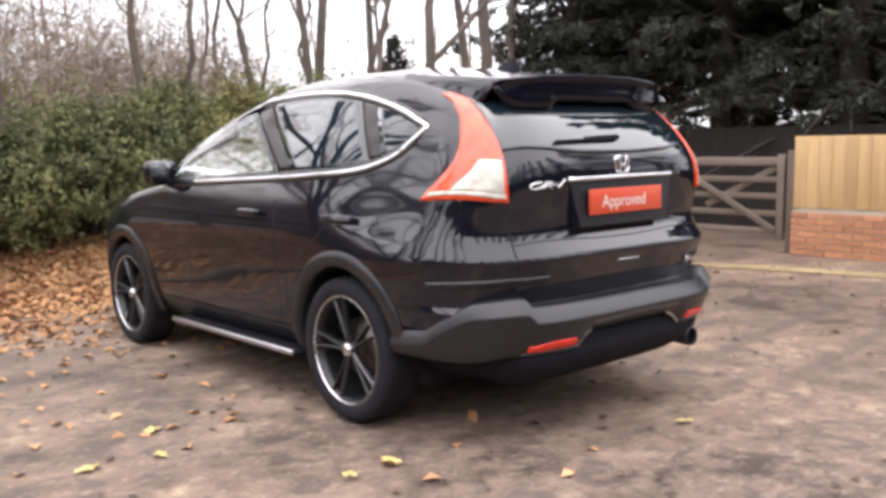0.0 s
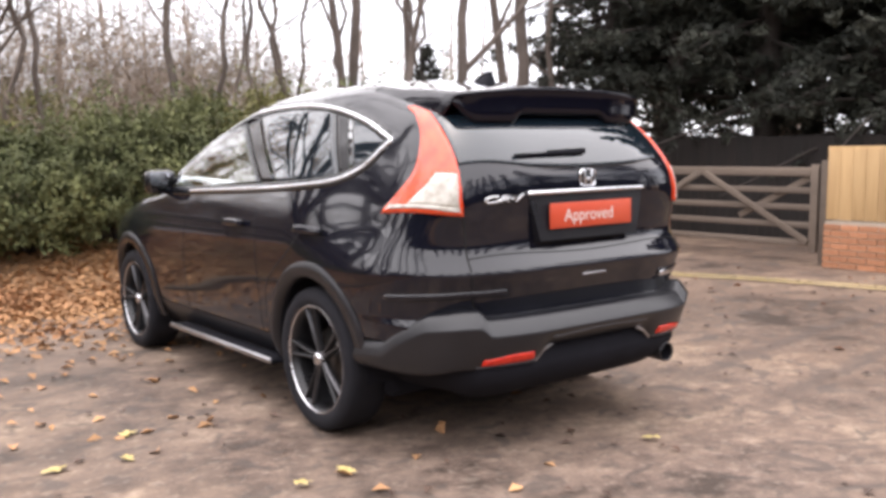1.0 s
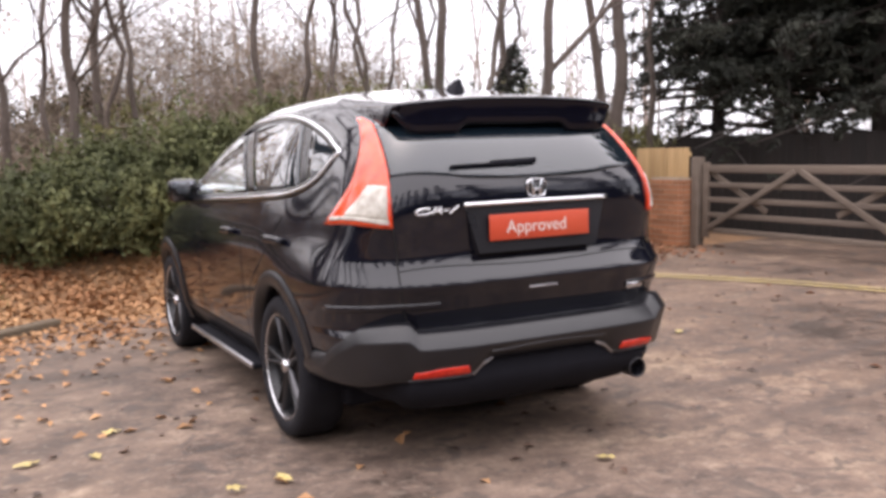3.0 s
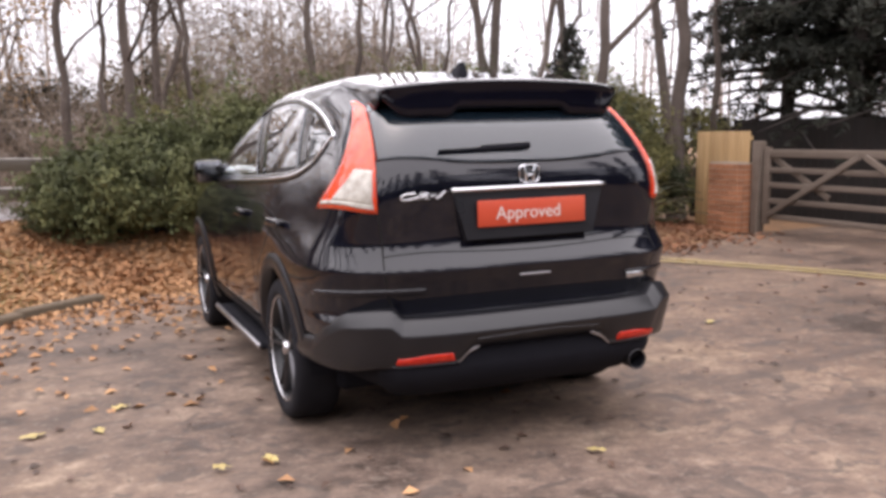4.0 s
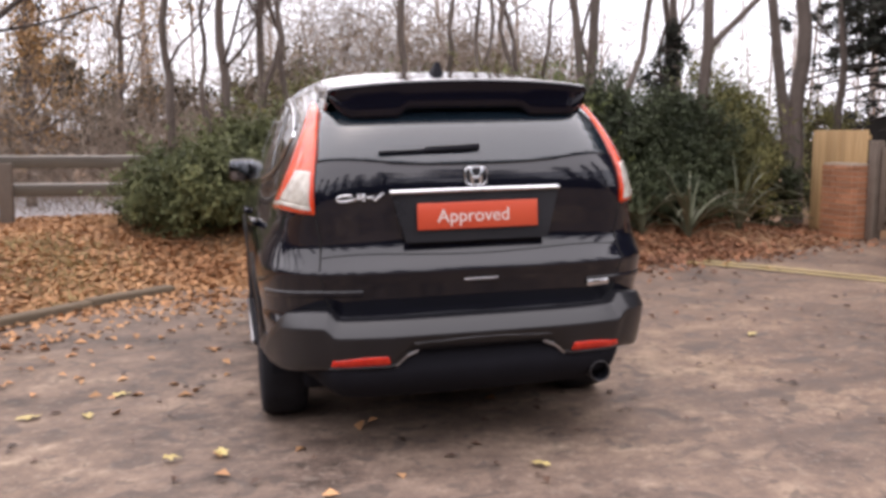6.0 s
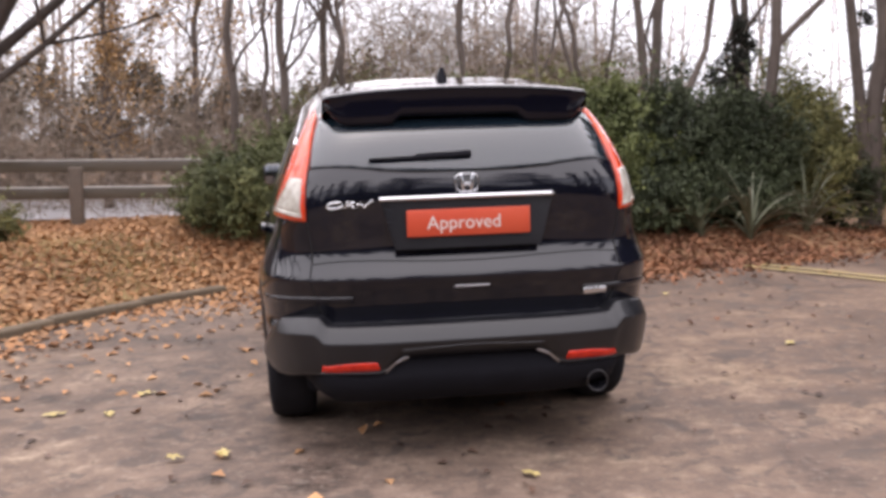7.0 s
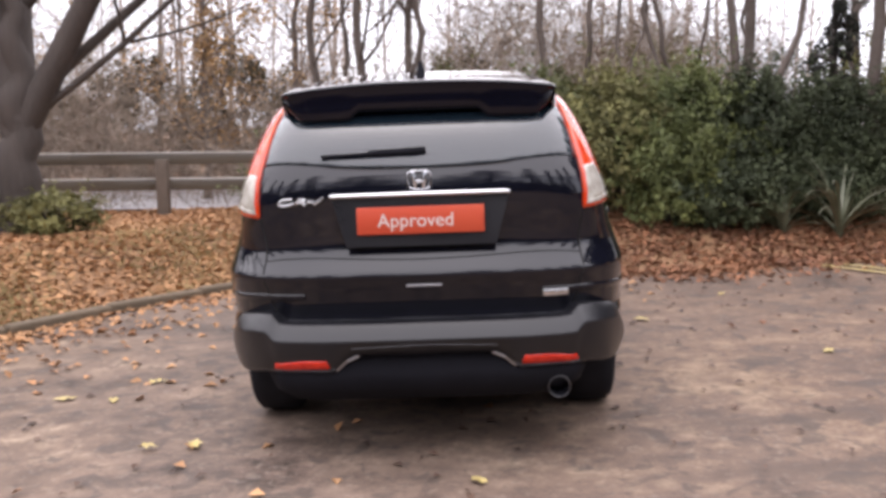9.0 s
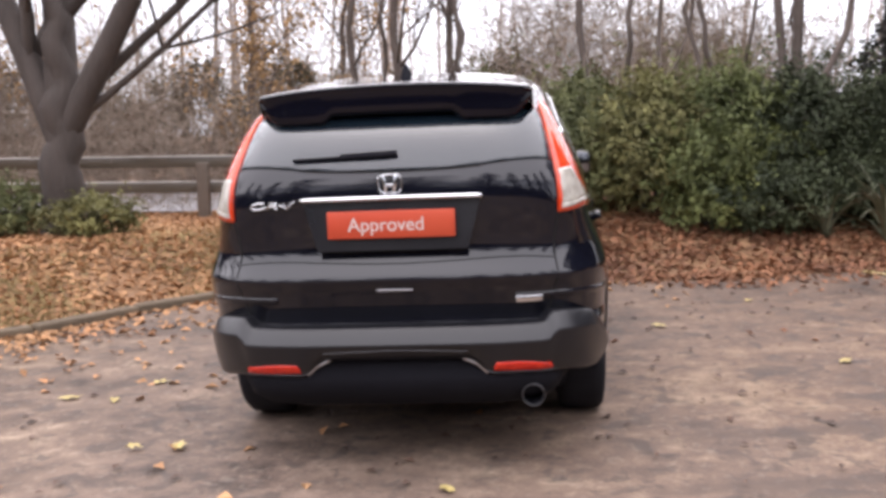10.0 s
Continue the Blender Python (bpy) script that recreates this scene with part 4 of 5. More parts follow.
def bare_tree(name, x, y, height, radius, seed, label, lean=(0, 0), fork=None, mat=None, limbs=9, first=0.3, depth=2, group="bare woodland trees", leaf=0):
    rng = np.random.default_rng(seed)
    z = ground(x, y) - 0.1
    tree = thing(name, Matrix.Translation((x, y, z)), label, "tree", group)
    verts, faces, pts, radii = [], [], [], []
    for k in range(25):
        f = k / 24
        bend = Vector((noise.noise((seed, f * 2.2, 0)), noise.noise((seed, f * 2.2, 9)), 0)) * 0.42 * f * (0.4 + 0.6 * f)
        wob = bend + Vector((noise.noise((seed, f * 9, 4)), noise.noise((seed, f * 9, 13)), 0)) * (0.36 if radius < 0.056 else 0.12) * min(f * 6, 1)
        pts.append(Vector((lean[0] * f * height, lean[1] * f * height, f * height)) + wob)
        radii.append(radius * (1.35 - 0.35 * min(f * 12, 1)) * (1 - 0.75 * f))
    tube_into(verts, faces, pts, radii, 10)
    part("trunk", (verts, faces), mat or BARK, tree)
    bv, bf = [], []
    for k in range(limbs):
        f = rng.uniform(first, 0.97)
        j = min(int(f * 24), 23)
        p = pts[j].lerp(pts[j + 1], f * 24 - j)
        a = rng.uniform(0, 2 * math.pi)
        branch(bv, bf, p, (math.cos(a), math.sin(a), rng.uniform(0.5, 1.3)), height * rng.uniform(0.16, 0.34) * (1.1 - 0.5 * f), radius * 0.40 * (1.1 - f), rng, depth)
    for start, way, length, r in fork or ():
        branch(bv, bf, start, way, length, r, rng, depth, 8, 0.12)
    part("crown", (bv, bf), mat or BARK, tree)
    if leaf:
        lv, lf = [], []
        tips = np.array([bv[k] for k in rng.integers(0, len(bv), leaf)]) + rng.normal(size=(leaf, 3)) * 0.12
        leaves_into(lv, lf, tips, np.tile((0, 0, 1.0), (leaf, 1)), 0.08, 0.05, rng, 1.0)
        part("leaves", (lv, lf), LEAF_RUST, tree, "sparse rust-coloured leaves", smooth=False)
    return tree


def bush(x, y, rx, ry, rz, count, seed, mat, label, name="laurel_bush", length=0.062, width=0.032, category="bush", group="bushes on the bank", base=0.0):
    rng = np.random.default_rng(seed)
    z = ground(x, y)
    plant = thing(name, Matrix.Translation((x, y, z)), label, category, group)
    sv, sf = [], []
    for k in range(14):
        a, r = rng.uniform(0, 2 * math.pi), rng.uniform(0.2, 0.75)
        top = Vector((math.cos(a) * rx * r, math.sin(a) * ry * r, rz * rng.uniform(0.7, 1.5)))
        mid = Vector((top.x * 0.35, top.y * 0.35, top.z * 0.5))
        tube_into(sv, sf, [(top.x * 0.08, top.y * 0.08, -0.15), mid, top], [0.03, 0.02, 0.006], 5)
    part("wood", (sv, sf), BARK_DARK, plant)
    # foliage on many short shoots inside an uneven outline
    shoots = max(count // 22, 60)
    c = rng.normal(size=(shoots, 3))
    c /= np.linalg.norm(c, axis=1)[:, None]
    c[:, 2] = np.where(c[:, 2] < -0.92, -c[:, 2], c[:, 2])
    swell = np.array([1.0 + 0.34 * noise.noise((v[0] * 1.6 + seed, v[1] * 1.6, v[2] * 1.6)) + 0.20 * noise.noise((v[0] * 4.1, v[1] * 4.1 + seed, v[2] * 4.1)) for v in c])
    depth = rng.uniform(0.30, 1.0, shoots) ** 0.45 * 0.90
    root = c * (swell * depth)[:, None] * (rx, ry, rz) + (0, 0, rz * 0.88 + base)
    way = c * 0.75 + (0, 0, 0.65) + rng.normal(size=(shoots, 3)) * 0.42
    way /= np.linalg.norm(way, axis=1)[:, None]
    reach = rng.uniform(0.12, 0.36, shoots) * (rx * rz) ** 0.25 * (1 + 1.3 * (rng.uniform(size=shoots) < 0.13))
    pick = rng.integers(0, shoots, count)
    along = rng.uniform(0, 1, count)
    places = root[pick] + way[pick] * (reach[pick] * along)[:, None] + rng.normal(size=(count, 3)) * (0.30 * length + 0.11 * reach[pick] * (1.1 - along))[:, None]
    d = way[pick] * 0.3 + c[pick] * 0.6
    keep = places[:, 2] > 0.0
    verts, faces = [], []
    leaves_into(verts, faces, places[keep], d[keep] + (0, 0, 0.45), length, width, rng, 0.7)
    part("foliage", (verts, faces), mat, plant, smooth=False)
    return plant


def conifer(x, y, height, radius, seed, label="tall dark evergreen conifer behind the gate", first=1.6, tiers=90, sprays=170, trunk=0.22, size=(0.15, 0.045), fine_to=5.5, group="dark conifers", skirt=0):
    """A bare trunk with drooping limbs that carry lacy sprays, finer below than in the top."""
    rng = np.random.default_rng(seed)
    tree = thing("conifer", Matrix.Translation((x, y, ground(x, y) - 0.1)), label, "tree", group)
    v, f = [], []
    tube_into(v, f, [(0, 0, 0), (0.05, 0, height * 0.4), (0, 0.05, height)], [trunk * 1.15, trunk * 0.85, 0.03], 10)
    part("trunk", (v, f), BARK_DARK, tree)
    bv, bf, lv, lf = [], [], [], []
    for k in range(-skirt, tiers):
        h = first + (height - first) * (max(k, 0) / tiers) ** 1.25
        if k < 0:
            h = rng.uniform(1.7, first)
        a = rng.uniform(0, 2 * math.pi)
        reach = radius * (1.05 - 0.85 * (max(k, 0) / tiers)) * rng.uniform(0.45, 1.2)
        droop = rng.uniform(-0.42, 0.05)
        way = Vector((math.cos(a), math.sin(a), droop))
        start = Vector((0, 0, h))
        tip = start + way * reach
        tube_into(bv, bf, [start, start + way * reach * 0.5 + Vector((0, 0, 0.10)), tip], [0.045, 0.026, 0.006], 4)
        near = h < fine_to
        n = sprays // 6 if k < 0 else (sprays if near else sprays // 3)
        side = np.array((-way.y, way.x, 0))
        twigs = max(n // 14, 3)
        s = rng.uniform(0.18, 1.05, twigs)
        spread = rng.normal(size=twigs) * 0.20 * (1.2 - 0.6 * s) * reach
        roots = np.outer(s, np.array(way * reach)) + (0, 0, h + 0.05) + np.outer(spread, side)
        fall = np.stack([way.x * 0.4 + rng.normal(size=twigs) * 0.5, way.y * 0.4 + rng.normal(size=twigs) * 0.5, rng.uniform(-1.0, 0.15, twigs)], 1) * rng.uniform(0.12, 0.42, (twigs, 1)) * (radius / 2.3) ** 0.5
        pick = rng.integers(0, twigs, n)
        places = roots[pick] + fall[pick] * rng.uniform(0, 1, (n, 1)) + rng.normal(size=(n, 3)) * 0.035
        grow = 1.0 if near else 2.1
        leaves_into(lv, lf, places, np.tile((0, 0, 1.0), (n, 1)), size[0] * grow, size[1] * grow, rng, 0.8)
    part("crown", (bv, bf), BARK_DARK, tree)
    part("needles", (lv, lf), LEAF_DARK, tree, smooth=False)
    return tree


PALE = "tall slender bare tree with grey-brown bark"
THIN = "thin bare sapling among the hedge"
bare_tree("bare_tree", 7.64, 11.13, 10.5, 0.085, 11, PALE + " and twin stems", fork=[((-0.05, 0, 1.0), (-0.10, 0.02, 1.0), 8.0, 0.065)], depth=3, limbs=9)
bare_tree("bare_tree", 8.93, 10.14, 9.5, 0.09, 12, PALE + " forking above head height", fork=[((0.0, 0, 2.35), (0.50, -0.25, 0.8), 3.2, 0.05)], depth=3, limbs=9)
bare_tree("bare_tree", 11.24, 11.35, 10.5, 0.135, 13, "stout bare tree with brown bark beside the gate", fork=[((0, 0, 0.4), (-0.16, 0.02, 1.0), 8.0, 0.10)], depth=3, limbs=8)
bare_tree("bare_tree", 4.88, 11.14, 9.5, 0.06, 14, PALE, depth=3, limbs=14, first=0.22)
bare_tree("bare_tree", 5.85, 10.72, 8.5, 0.035, 15, THIN, depth=3, limbs=8)
bare_tree("bare_tree", 1.85, 11.45, 9.0, 0.062, 16, PALE + " behind the rail", depth=3, limbs=14, first=0.18)
bare_tree("bare_tree", 2.50, 10.65, 9.0, 0.066, 17, PALE + " behind the rail", depth=3, limbs=14, first=0.18)
bare_tree("bare_tree", 12.1, 11.5, 9.0, 0.07, 18, PALE + " behind the gate pier", depth=3, limbs=6)
bare_tree("bare_tree", 5.38, 10.9, 8.5, 0.045, 19, THIN, lean=(0.05, 0), depth=3, limbs=8)
bare_tree("bare_tree", 6.61, 10.8, 8.5, 0.038, 20, THIN, lean=(-0.13, 0), depth=3, limbs=7)
bare_tree("bare_tree", 7.44, 9.9, 8.5, 0.05, 21, "thin bare sapling leaning among the hedge", lean=(0.17, 0), depth=3, limbs=7)
bare_tree("bare_tree", 6.95, 11.3, 8.0, 0.045, 24, THIN, lean=(-0.19, 0), depth=3, limbs=6)
bare_tree("bare_tree", 9.9, 12.6, 9.0, 0.08, 25, PALE, lean=(-0.05, 0), depth=3, limbs=7)
bare_tree("bare_tree", 3.0, 11.8, 8.5, 0.045, 22, THIN, lean=(0.06, 0), depth=3, limbs=10)
bare_tree("bare_tree", 3.36, 11.26, 8.0, 0.045, 23, THIN, lean=(-0.04, 0), depth=3, limbs=10)
bare_tree("bare_tree", 2.15, 11.2, 7.0, 0.04, 26, THIN, lean=(0.05, 0), depth=3, limbs=9)
bare_tree("bare_tree", 3.1, 12.6, 8.5, 0.07, 27, PALE, depth=3, limbs=10)
for k, (x, y, lean, r) in enumerate(((7.05, 12.1, 0.13, 0.036), (8.2, 11.8, -0.13, 0.034), (9.2, 12.4, 0.16, 0.04), (9.65, 11.6, -0.19, 0.036), (8.7, 11.3, 0.05, 0.032), (6.2, 12.3, 0.10, 0.032))):
    bare_tree("bare_tree", x, y, 8.0 + 0.3 * k, r, 140 + k, "thin bare sapling leaning among the hedge", lean=(lean, 0), depth=3, limbs=7)
bare_tree("spreading_tree", -1.1, 8.85, 3.0, 0.28, 31, "broad grey-barked tree with several stout limbs beside the rail", mat=BARK_OAK, limbs=0, depth=4,
          fork=[((0, 0, 1.1), (-0.42, 0.1, 1.0), 5.0, 0.17), ((0, 0, 1.3), (0.06, 0.1, 1.0), 6.0, 0.20), ((0.02, 0, 1.2), (0.62, 0.0, 1.0), 5.0, 0.16), ((0.1, 0, 1.5), (0.75, 0.2, 0.8), 4.2, 0.07), ((0.05, 0, 1.3), (1.0, 0.1, 0.5), 3.6, 0.05)], group="")
for k, (x, y) in enumerate(((-4.6, 8.3), (-4.9, 11.2))):
    bare_tree("spreading_tree", x, y, 3.2, 0.26, 33 + k, "broad dark tree with stout crooked limbs beside the rail", mat=BARK_OAK, limbs=0, depth=2, group="",
              fork=[((0, 0, 1.0), (-0.5, 0.2, 1.0), 5.0, 0.16), ((0, 0, 1.4), (0.1, -0.2, 1.0), 6.0, 0.19), ((0, 0, 1.2), (0.6, 0.2, 1.0), 5.0, 0.15), ((0, 0, 1.5), (0.1, 0.8, 0.9), 4.5, 0.10)])
bare_tree("young_tree", -0.4, 14.2, 5.5, 0.08, 41, "young tree holding rust-coloured autumn leaves", limbs=18, first=0.12, leaf=5200, group="")
bare_tree("young_tree", -4.0, 14.8, 6.0, 0.09, 42, "young tree with a few brown leaves", limbs=16, first=0.15, leaf=3800, group="")
bare_tree("young_tree", 0.8, 16.5, 6.5, 0.08, 43, "young tree with a few brown leaves", limbs=16, first=0.15, leaf=2600, group="")
# the wood behind the walk, mirrored in the car's paint and glass
REAR_TREE = "large bare tree with crooked dark limbs at the yard's edge"
for k, (x, y) in enumerate(((-6.5, 2.0), (-7.5, 6.0), (-9.5, 4.0), (-9.5, 8.5), (-11.5, 1.5))):
    bare_tree("crooked_tree", x, y, 8.5 + (k % 3), 0.20 + 0.03 * (k % 4), 100 + k, REAR_TREE, mat=BARK_DARK, limbs=13, first=0.14, depth=2, group="trees at the yard's edge")

GREEN = "dense evergreen laurel bush with glossy dark leaves"
bush(1.95, 9.75, 0.70, 0.75, 0.50, 13600, 51, LEAF_GREEN, GREEN)
bush(2.75, 9.95, 0.85, 0.85, 0.66, 17680, 52, LEAF_GREEN, GREEN)
bush(3.8, 10.1, 1.0, 0.9, 0.76, 20400, 53, LEAF_GREEN, GREEN)
bush(4.8, 10.15, 0.9, 0.9, 0.80, 19040, 54, LEAF_GREEN, GREEN)
bush(5.6, 9.75, 0.85, 0.85, 0.80, 17680, 59, LEAF_OLIVE, "tangled olive-green bramble bush")
bush(6.15, 9.05, 0.60, 0.50, 0.58, 9000, 63, LEAF_FRESH, "loose bright yellow-green shrub in front of the hedge")
bush(6.75, 8.92, 0.70, 0.40, 0.32, 7000, 65, LEAF_DEEP, "low dark green shrub at the foot of the hedge")
bush(8.0, 9.25, 0.70, 0.42, 0.34, 7000, 66, LEAF_DEEP, "low dark green shrub at the foot of the hedge")
bush(6.4, 9.75, 0.9, 0.85, 0.84, 17000, 55, LEAF_FRESH, "tall olive-green evergreen bush")
bush(7.3, 9.75, 1.0, 0.80, 0.80, 19000, 56, LEAF_DEEP, "tall dark evergreen laurel bush")
bush(8.35, 9.95, 0.85, 0.80, 0.82, 18000, 57, LEAF_DEEP, "tall dark evergreen laurel bush")
bush(9.5, 10.6, 0.85, 0.75, 0.98, 19000, 58, LEAF_OLIVE, "loose olive-green shrub beside the gate pier")
bush(10.35, 10.95, 0.60, 0.55, 0.62, 9000, 64, LEAF_DEEP, "low dark green shrub beside the gate pier")
bush(-1.9, 8.6, 0.6, 0.5, 0.30, 4000, 60, LEAF_GREEN, "low green shrub at the foot of the tree", length=0.08)
bush(-0.6, 8.3, 0.5, 0.4, 0.22, 2400, 61, LEAF_OLIVE, "low green shrub at the foot of the tree", length=0.08)


def sword_plant(x, y, tall, seed, count=46):
    """A clump of long arching sword leaves."""
    rng = np.random.default_rng(seed)
    plant = thing("sword_plant", Matrix.Translation((x, y, ground(x, y))), "spiky clump of pale green sword-shaped leaves", "plant", "sword plants")
    for k in range(count):
        a = rng.uniform(0, 2 * math.pi)
        reach, high = tall * rng.uniform(0.15, 1.0), tall * rng.uniform(0.35, 1.05)
        out, side = Vector((math.cos(a), math.sin(a), 0)), Vector((-math.sin(a), math.cos(a), 0))
        verts, faces = [], []
        for j in range(8):
            f = j / 7
            c = out * reach * f**1.5 + Vector((0, 0, high * (f - 0.42 * f**3 * (reach / tall) * 1.6)))
            w = 0.019 * (1 - f**2.2) + 0.002
            verts += [c - side * w, c - Vector((0, 0, 0.012)), c + side * w]
        for j in range(7):
            for i in range(2):
                b = j * 3 + i
                faces.append((b, b + 1, b + 4, b + 3))
        part("sword_leaf", (verts, faces), LEAF_SWORD, plant)
    return plant


sword_plant(7.90, 8.68, 1.15, 301, 34)
sword_plant(8.95, 9.25, 1.15, 302, 30)
sword_plant(7.30, 8.72, 0.80, 303, 20)

# unseen dark evergreens added behind the walk to darken the tail's reflections
for k, (x, y) in enumerate(((-10.5, -10.5), (-6.5, -12.5), (-2.5, -12.0), (1.0, -12.5), (4.0, -11.8), (7.2, -12.3), (10.5, -11.0), (13.5, -9.0), (15.5, -6.0), (-13.0, -6.5))):
    conifer(x, y, 11.5 + 0.9 * (k % 3), 3.4, 170 + k, "unseen dark conifer added to darken reflections in the car", 0.2, 75, 150, 0.22, (0.26, 0.10), 0.0)

# out-of-view bushes, added to fill bright gaps mirrored in the paint
for k, (x, y) in enumerate(((-9.0, -9.0), (-5.5, -10.5), (-2.0, -10.3), (1.2, -10.6), (4.4, -10.2), (7.6, -10.5), (10.8, -9.3), (13.2, -7.2))):
    bush(x, y, 2.4, 1.3, 1.6, 8000, 200 + k, LEAF_DARK, "unseen broad dark bush added to darken reflections in the car", "reflection_bush", 0.22, 0.13, group="hedge at the yard's edge")

# more unseen bushes, keeping the left rear corner's reflection dark
for k, (x, y) in enumerate(((-10.5, -6.6), (-11.0, -4.0), (-11.6, -1.5), (-12.0, 1.2), (-12.0, 4.0), (-11.6, 6.8), (-10.5, 9.5))):
    bush(x, y, 2.3, 2.3, 2.1, 8000, 230 + k, LEAF_DARK, "unseen broad dark bush added to darken reflections in the car", "reflection_bush", 0.22, 0.13, group="hedge at the yard's edge")
bush(6.9, 13.2, 1.3, 1.0, 1.15, 4500, 240, LEAF_OLIVE, "tall yellowish-green shrub behind the hedge", "shrub")
bush(3.6, 12.2, 1.2, 0.9, 0.95, 5600, 241, LEAF_OLIVE, "loose olive shrub behind the hedge", "shrub")
bush(10.0, 12.0, 1.0, 0.9, 1.35, 9000, 243, LEAF_OLIVE, "pale olive shrub beside the gate pier", "shrub")
bush(11.95, 11.7, 0.85, 0.7, 0.95, 5500, 244, LEAF_OLIVE, "pale olive shrub behind the gate pier", "shrub")
bush(13.5, 14.5, 2.2, 1.0, 1.1, 6000, 245, LEAF_BROWN, "broad brownish shrub behind the gate pier", "shrub", 0.11, 0.06)
bush(8.6, 12.3, 1.2, 0.9, 1.10, 3600, 242, LEAF_DEEP, "tall dark shrub behind the hedge", "shrub")

for k in range(8):
    bush(-11.0 + 2.1 * k, 17.6 + 0.3 * (k % 2), 1.5, 0.9, 1.15 + 0.18 * (k % 3), 6000, 260 + k, LEAF_BROWN, "brown-green hedgerow bush beyond the road", "hedgerow_bush", 0.12, 0.07, group="hedgerow beyond the road")

# far woods: trunks and a haze of twigs, beyond counting
rng = np.random.default_rng(5)
fv, ff = [], []
for k in range(84):
    a = rng.uniform(radians(-10), radians(150)) if k > 60 else rng.uniform(radians(35), radians(125))
    r = rng.uniform(19, 36)
    x, y = 3.5 + r * math.cos(a), 1.0 + r * math.sin(a)
    if 10.5 < x < 20 and -2 < y < 14:
        continue
    h, w = rng.uniform(5, 11), rng.uniform(0.03, 0.09)
    ln = rng.normal(size=2) * 0.06 * h
    tube_into(fv, ff, [(x, y, -0.2), (x + ln[0] * 0.4, y + ln[1] * 0.4, h * 0.5), (x + ln[0], y + ln[1], h)], [w, w * 0.7, 0.01], 5)
    for j in range(7):
        f = rng.uniform(0.2, 0.9)
        d = rng.normal(size=3)
        s = Vector((x + ln[0] * f, y + ln[1] * f, h * f))
        e = s + Vector((d[0], d[1], abs(d[2]) + 0.6)) * h * 0.13
        tube_into(fv, ff, [s, s.lerp(e, 0.5) + Vector((0, 0, 0.1)), e], [w * 0.35, w * 0.25, 0.006], 4)
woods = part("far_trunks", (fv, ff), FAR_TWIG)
tagged(woods, "distant bare woodland trunks and branches, grey-brown", "woodland", kind="stuff")


def twig_cloud(name, count, seed, centre_of, spread, length, width, mat, label):
    rng = np.random.default_rng(seed)
    c = centre_of(rng, count)
    p = c + rng.normal(size=(count, 3)) * spread
    d = rng.normal(size=(count, 3)) + (0, 0, 0.7)
    d /= np.linalg.norm(d, axis=1)[:, None]
    L = length * rng.uniform(0.4, 1.4, (count, 1))
    s = np.cross(d, rng.normal(size=(count, 3)))
    s /= np.linalg.norm(s, axis=1)[:, None] + 1e-9
    w = width * rng.uniform(0.5, 1.3, (count, 1))
    quads = np.stack([p - s * w, p + s * w, p + d * L + s * w * 0.3, p + d * L - s * w * 0.3], 1).reshape(-1, 3)
    keep = quads.reshape(-1, 4, 3)[:, :, 2].min(1) > 0.0
    quads = quads.reshape(-1, 4, 3)[keep].reshape(-1, 3)
    faces = np.arange(len(quads)).reshape(-1, 4)
    ob = part(name, (quads.tolist(), faces.tolist()), mat, smooth=False)
    return tagged(ob, label, "twigs", kind="stuff")


def behind_hedge(rng, n):
    k = max(n // 180, 1)
    x = rng.uniform(-9, 9.5, k)
    c = np.stack([x, rng.uniform(11.5, 19, k), rng.uniform(0.8, 4.0, k) * rng.uniform(0.4, 1.15, k) * (0.85 - 0.03 * (x + 9)) * (1 - 0.45 * np.exp(-((x - 1.0) / 2.5) ** 2))], 1)
    return c[rng.integers(0, k, n)]


def brown_bank(rng, n):
    k = max(n // 200, 1)
    x = rng.uniform(4.0, 9.5, k)
    top = 4.0 - 0.16 * np.maximum(x - 4, 0) ** 1.3
    c = np.stack([x, rng.uniform(14.5, 20, k), rng.uniform(0.4, 1, k) * top], 1)
    return c[rng.integers(0, k, n)]


def gate_side(rng, n):
    k = max(n // 120, 1)
    c = np.stack([rng.uniform(16, 23, k), rng.uniform(4.5, 15, k), rng.uniform(1.3, 3.4, k)], 1)
    return c[rng.integers(0, k, n)]


def road_side(rng, n):
    k = max(n // 160, 1)
    c = np.stack([rng.uniform(-13, 1.5, k), rng.uniform(17, 22, k), rng.uniform(0.8, 4.2, k)], 1)
    return c[rng.integers(0, k, n)]


def far_ring(rng, n):
    k = max(n // 150, 1)
    a, r = rng.uniform(0, 2 * math.pi, k), rng.uniform(20, 36, k)
    c = np.stack([3.5 + r * np.cos(a), 1 + r * np.sin(a), rng.uniform(0.5, 5.5, k)], 1)
    return c[rng.integers(0, k, n)]


twig_cloud("twig_thicket", 54000, 7, behind_hedge, (0.7, 0.7, 0.8), 0.6, 0.0055, TWIG, "tangle of fine bare twigs above the hedge")
twig_cloud("road_thicket", 9500, 12, road_side, (0.8, 0.8, 0.7), 0.5, 0.0075, TWIG, "brown tangle of bare twigs beyond the road")
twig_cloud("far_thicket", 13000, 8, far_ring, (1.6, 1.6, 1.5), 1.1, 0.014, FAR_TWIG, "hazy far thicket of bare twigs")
twig_cloud("gate_thicket", 4200, 10, gate_side, (0.7, 0.9, 0.6), 0.5, 0.009, TWIG, "tangle of bare twigs and ivy behind the board fence")
twig_cloud("brown_thicket", 30000, 9, brown_bank, (0.6, 0.6, 0.6), 0.34, 0.0085, TWIG, "rounded brown clouds of fine bare twigs beyond the hedge")
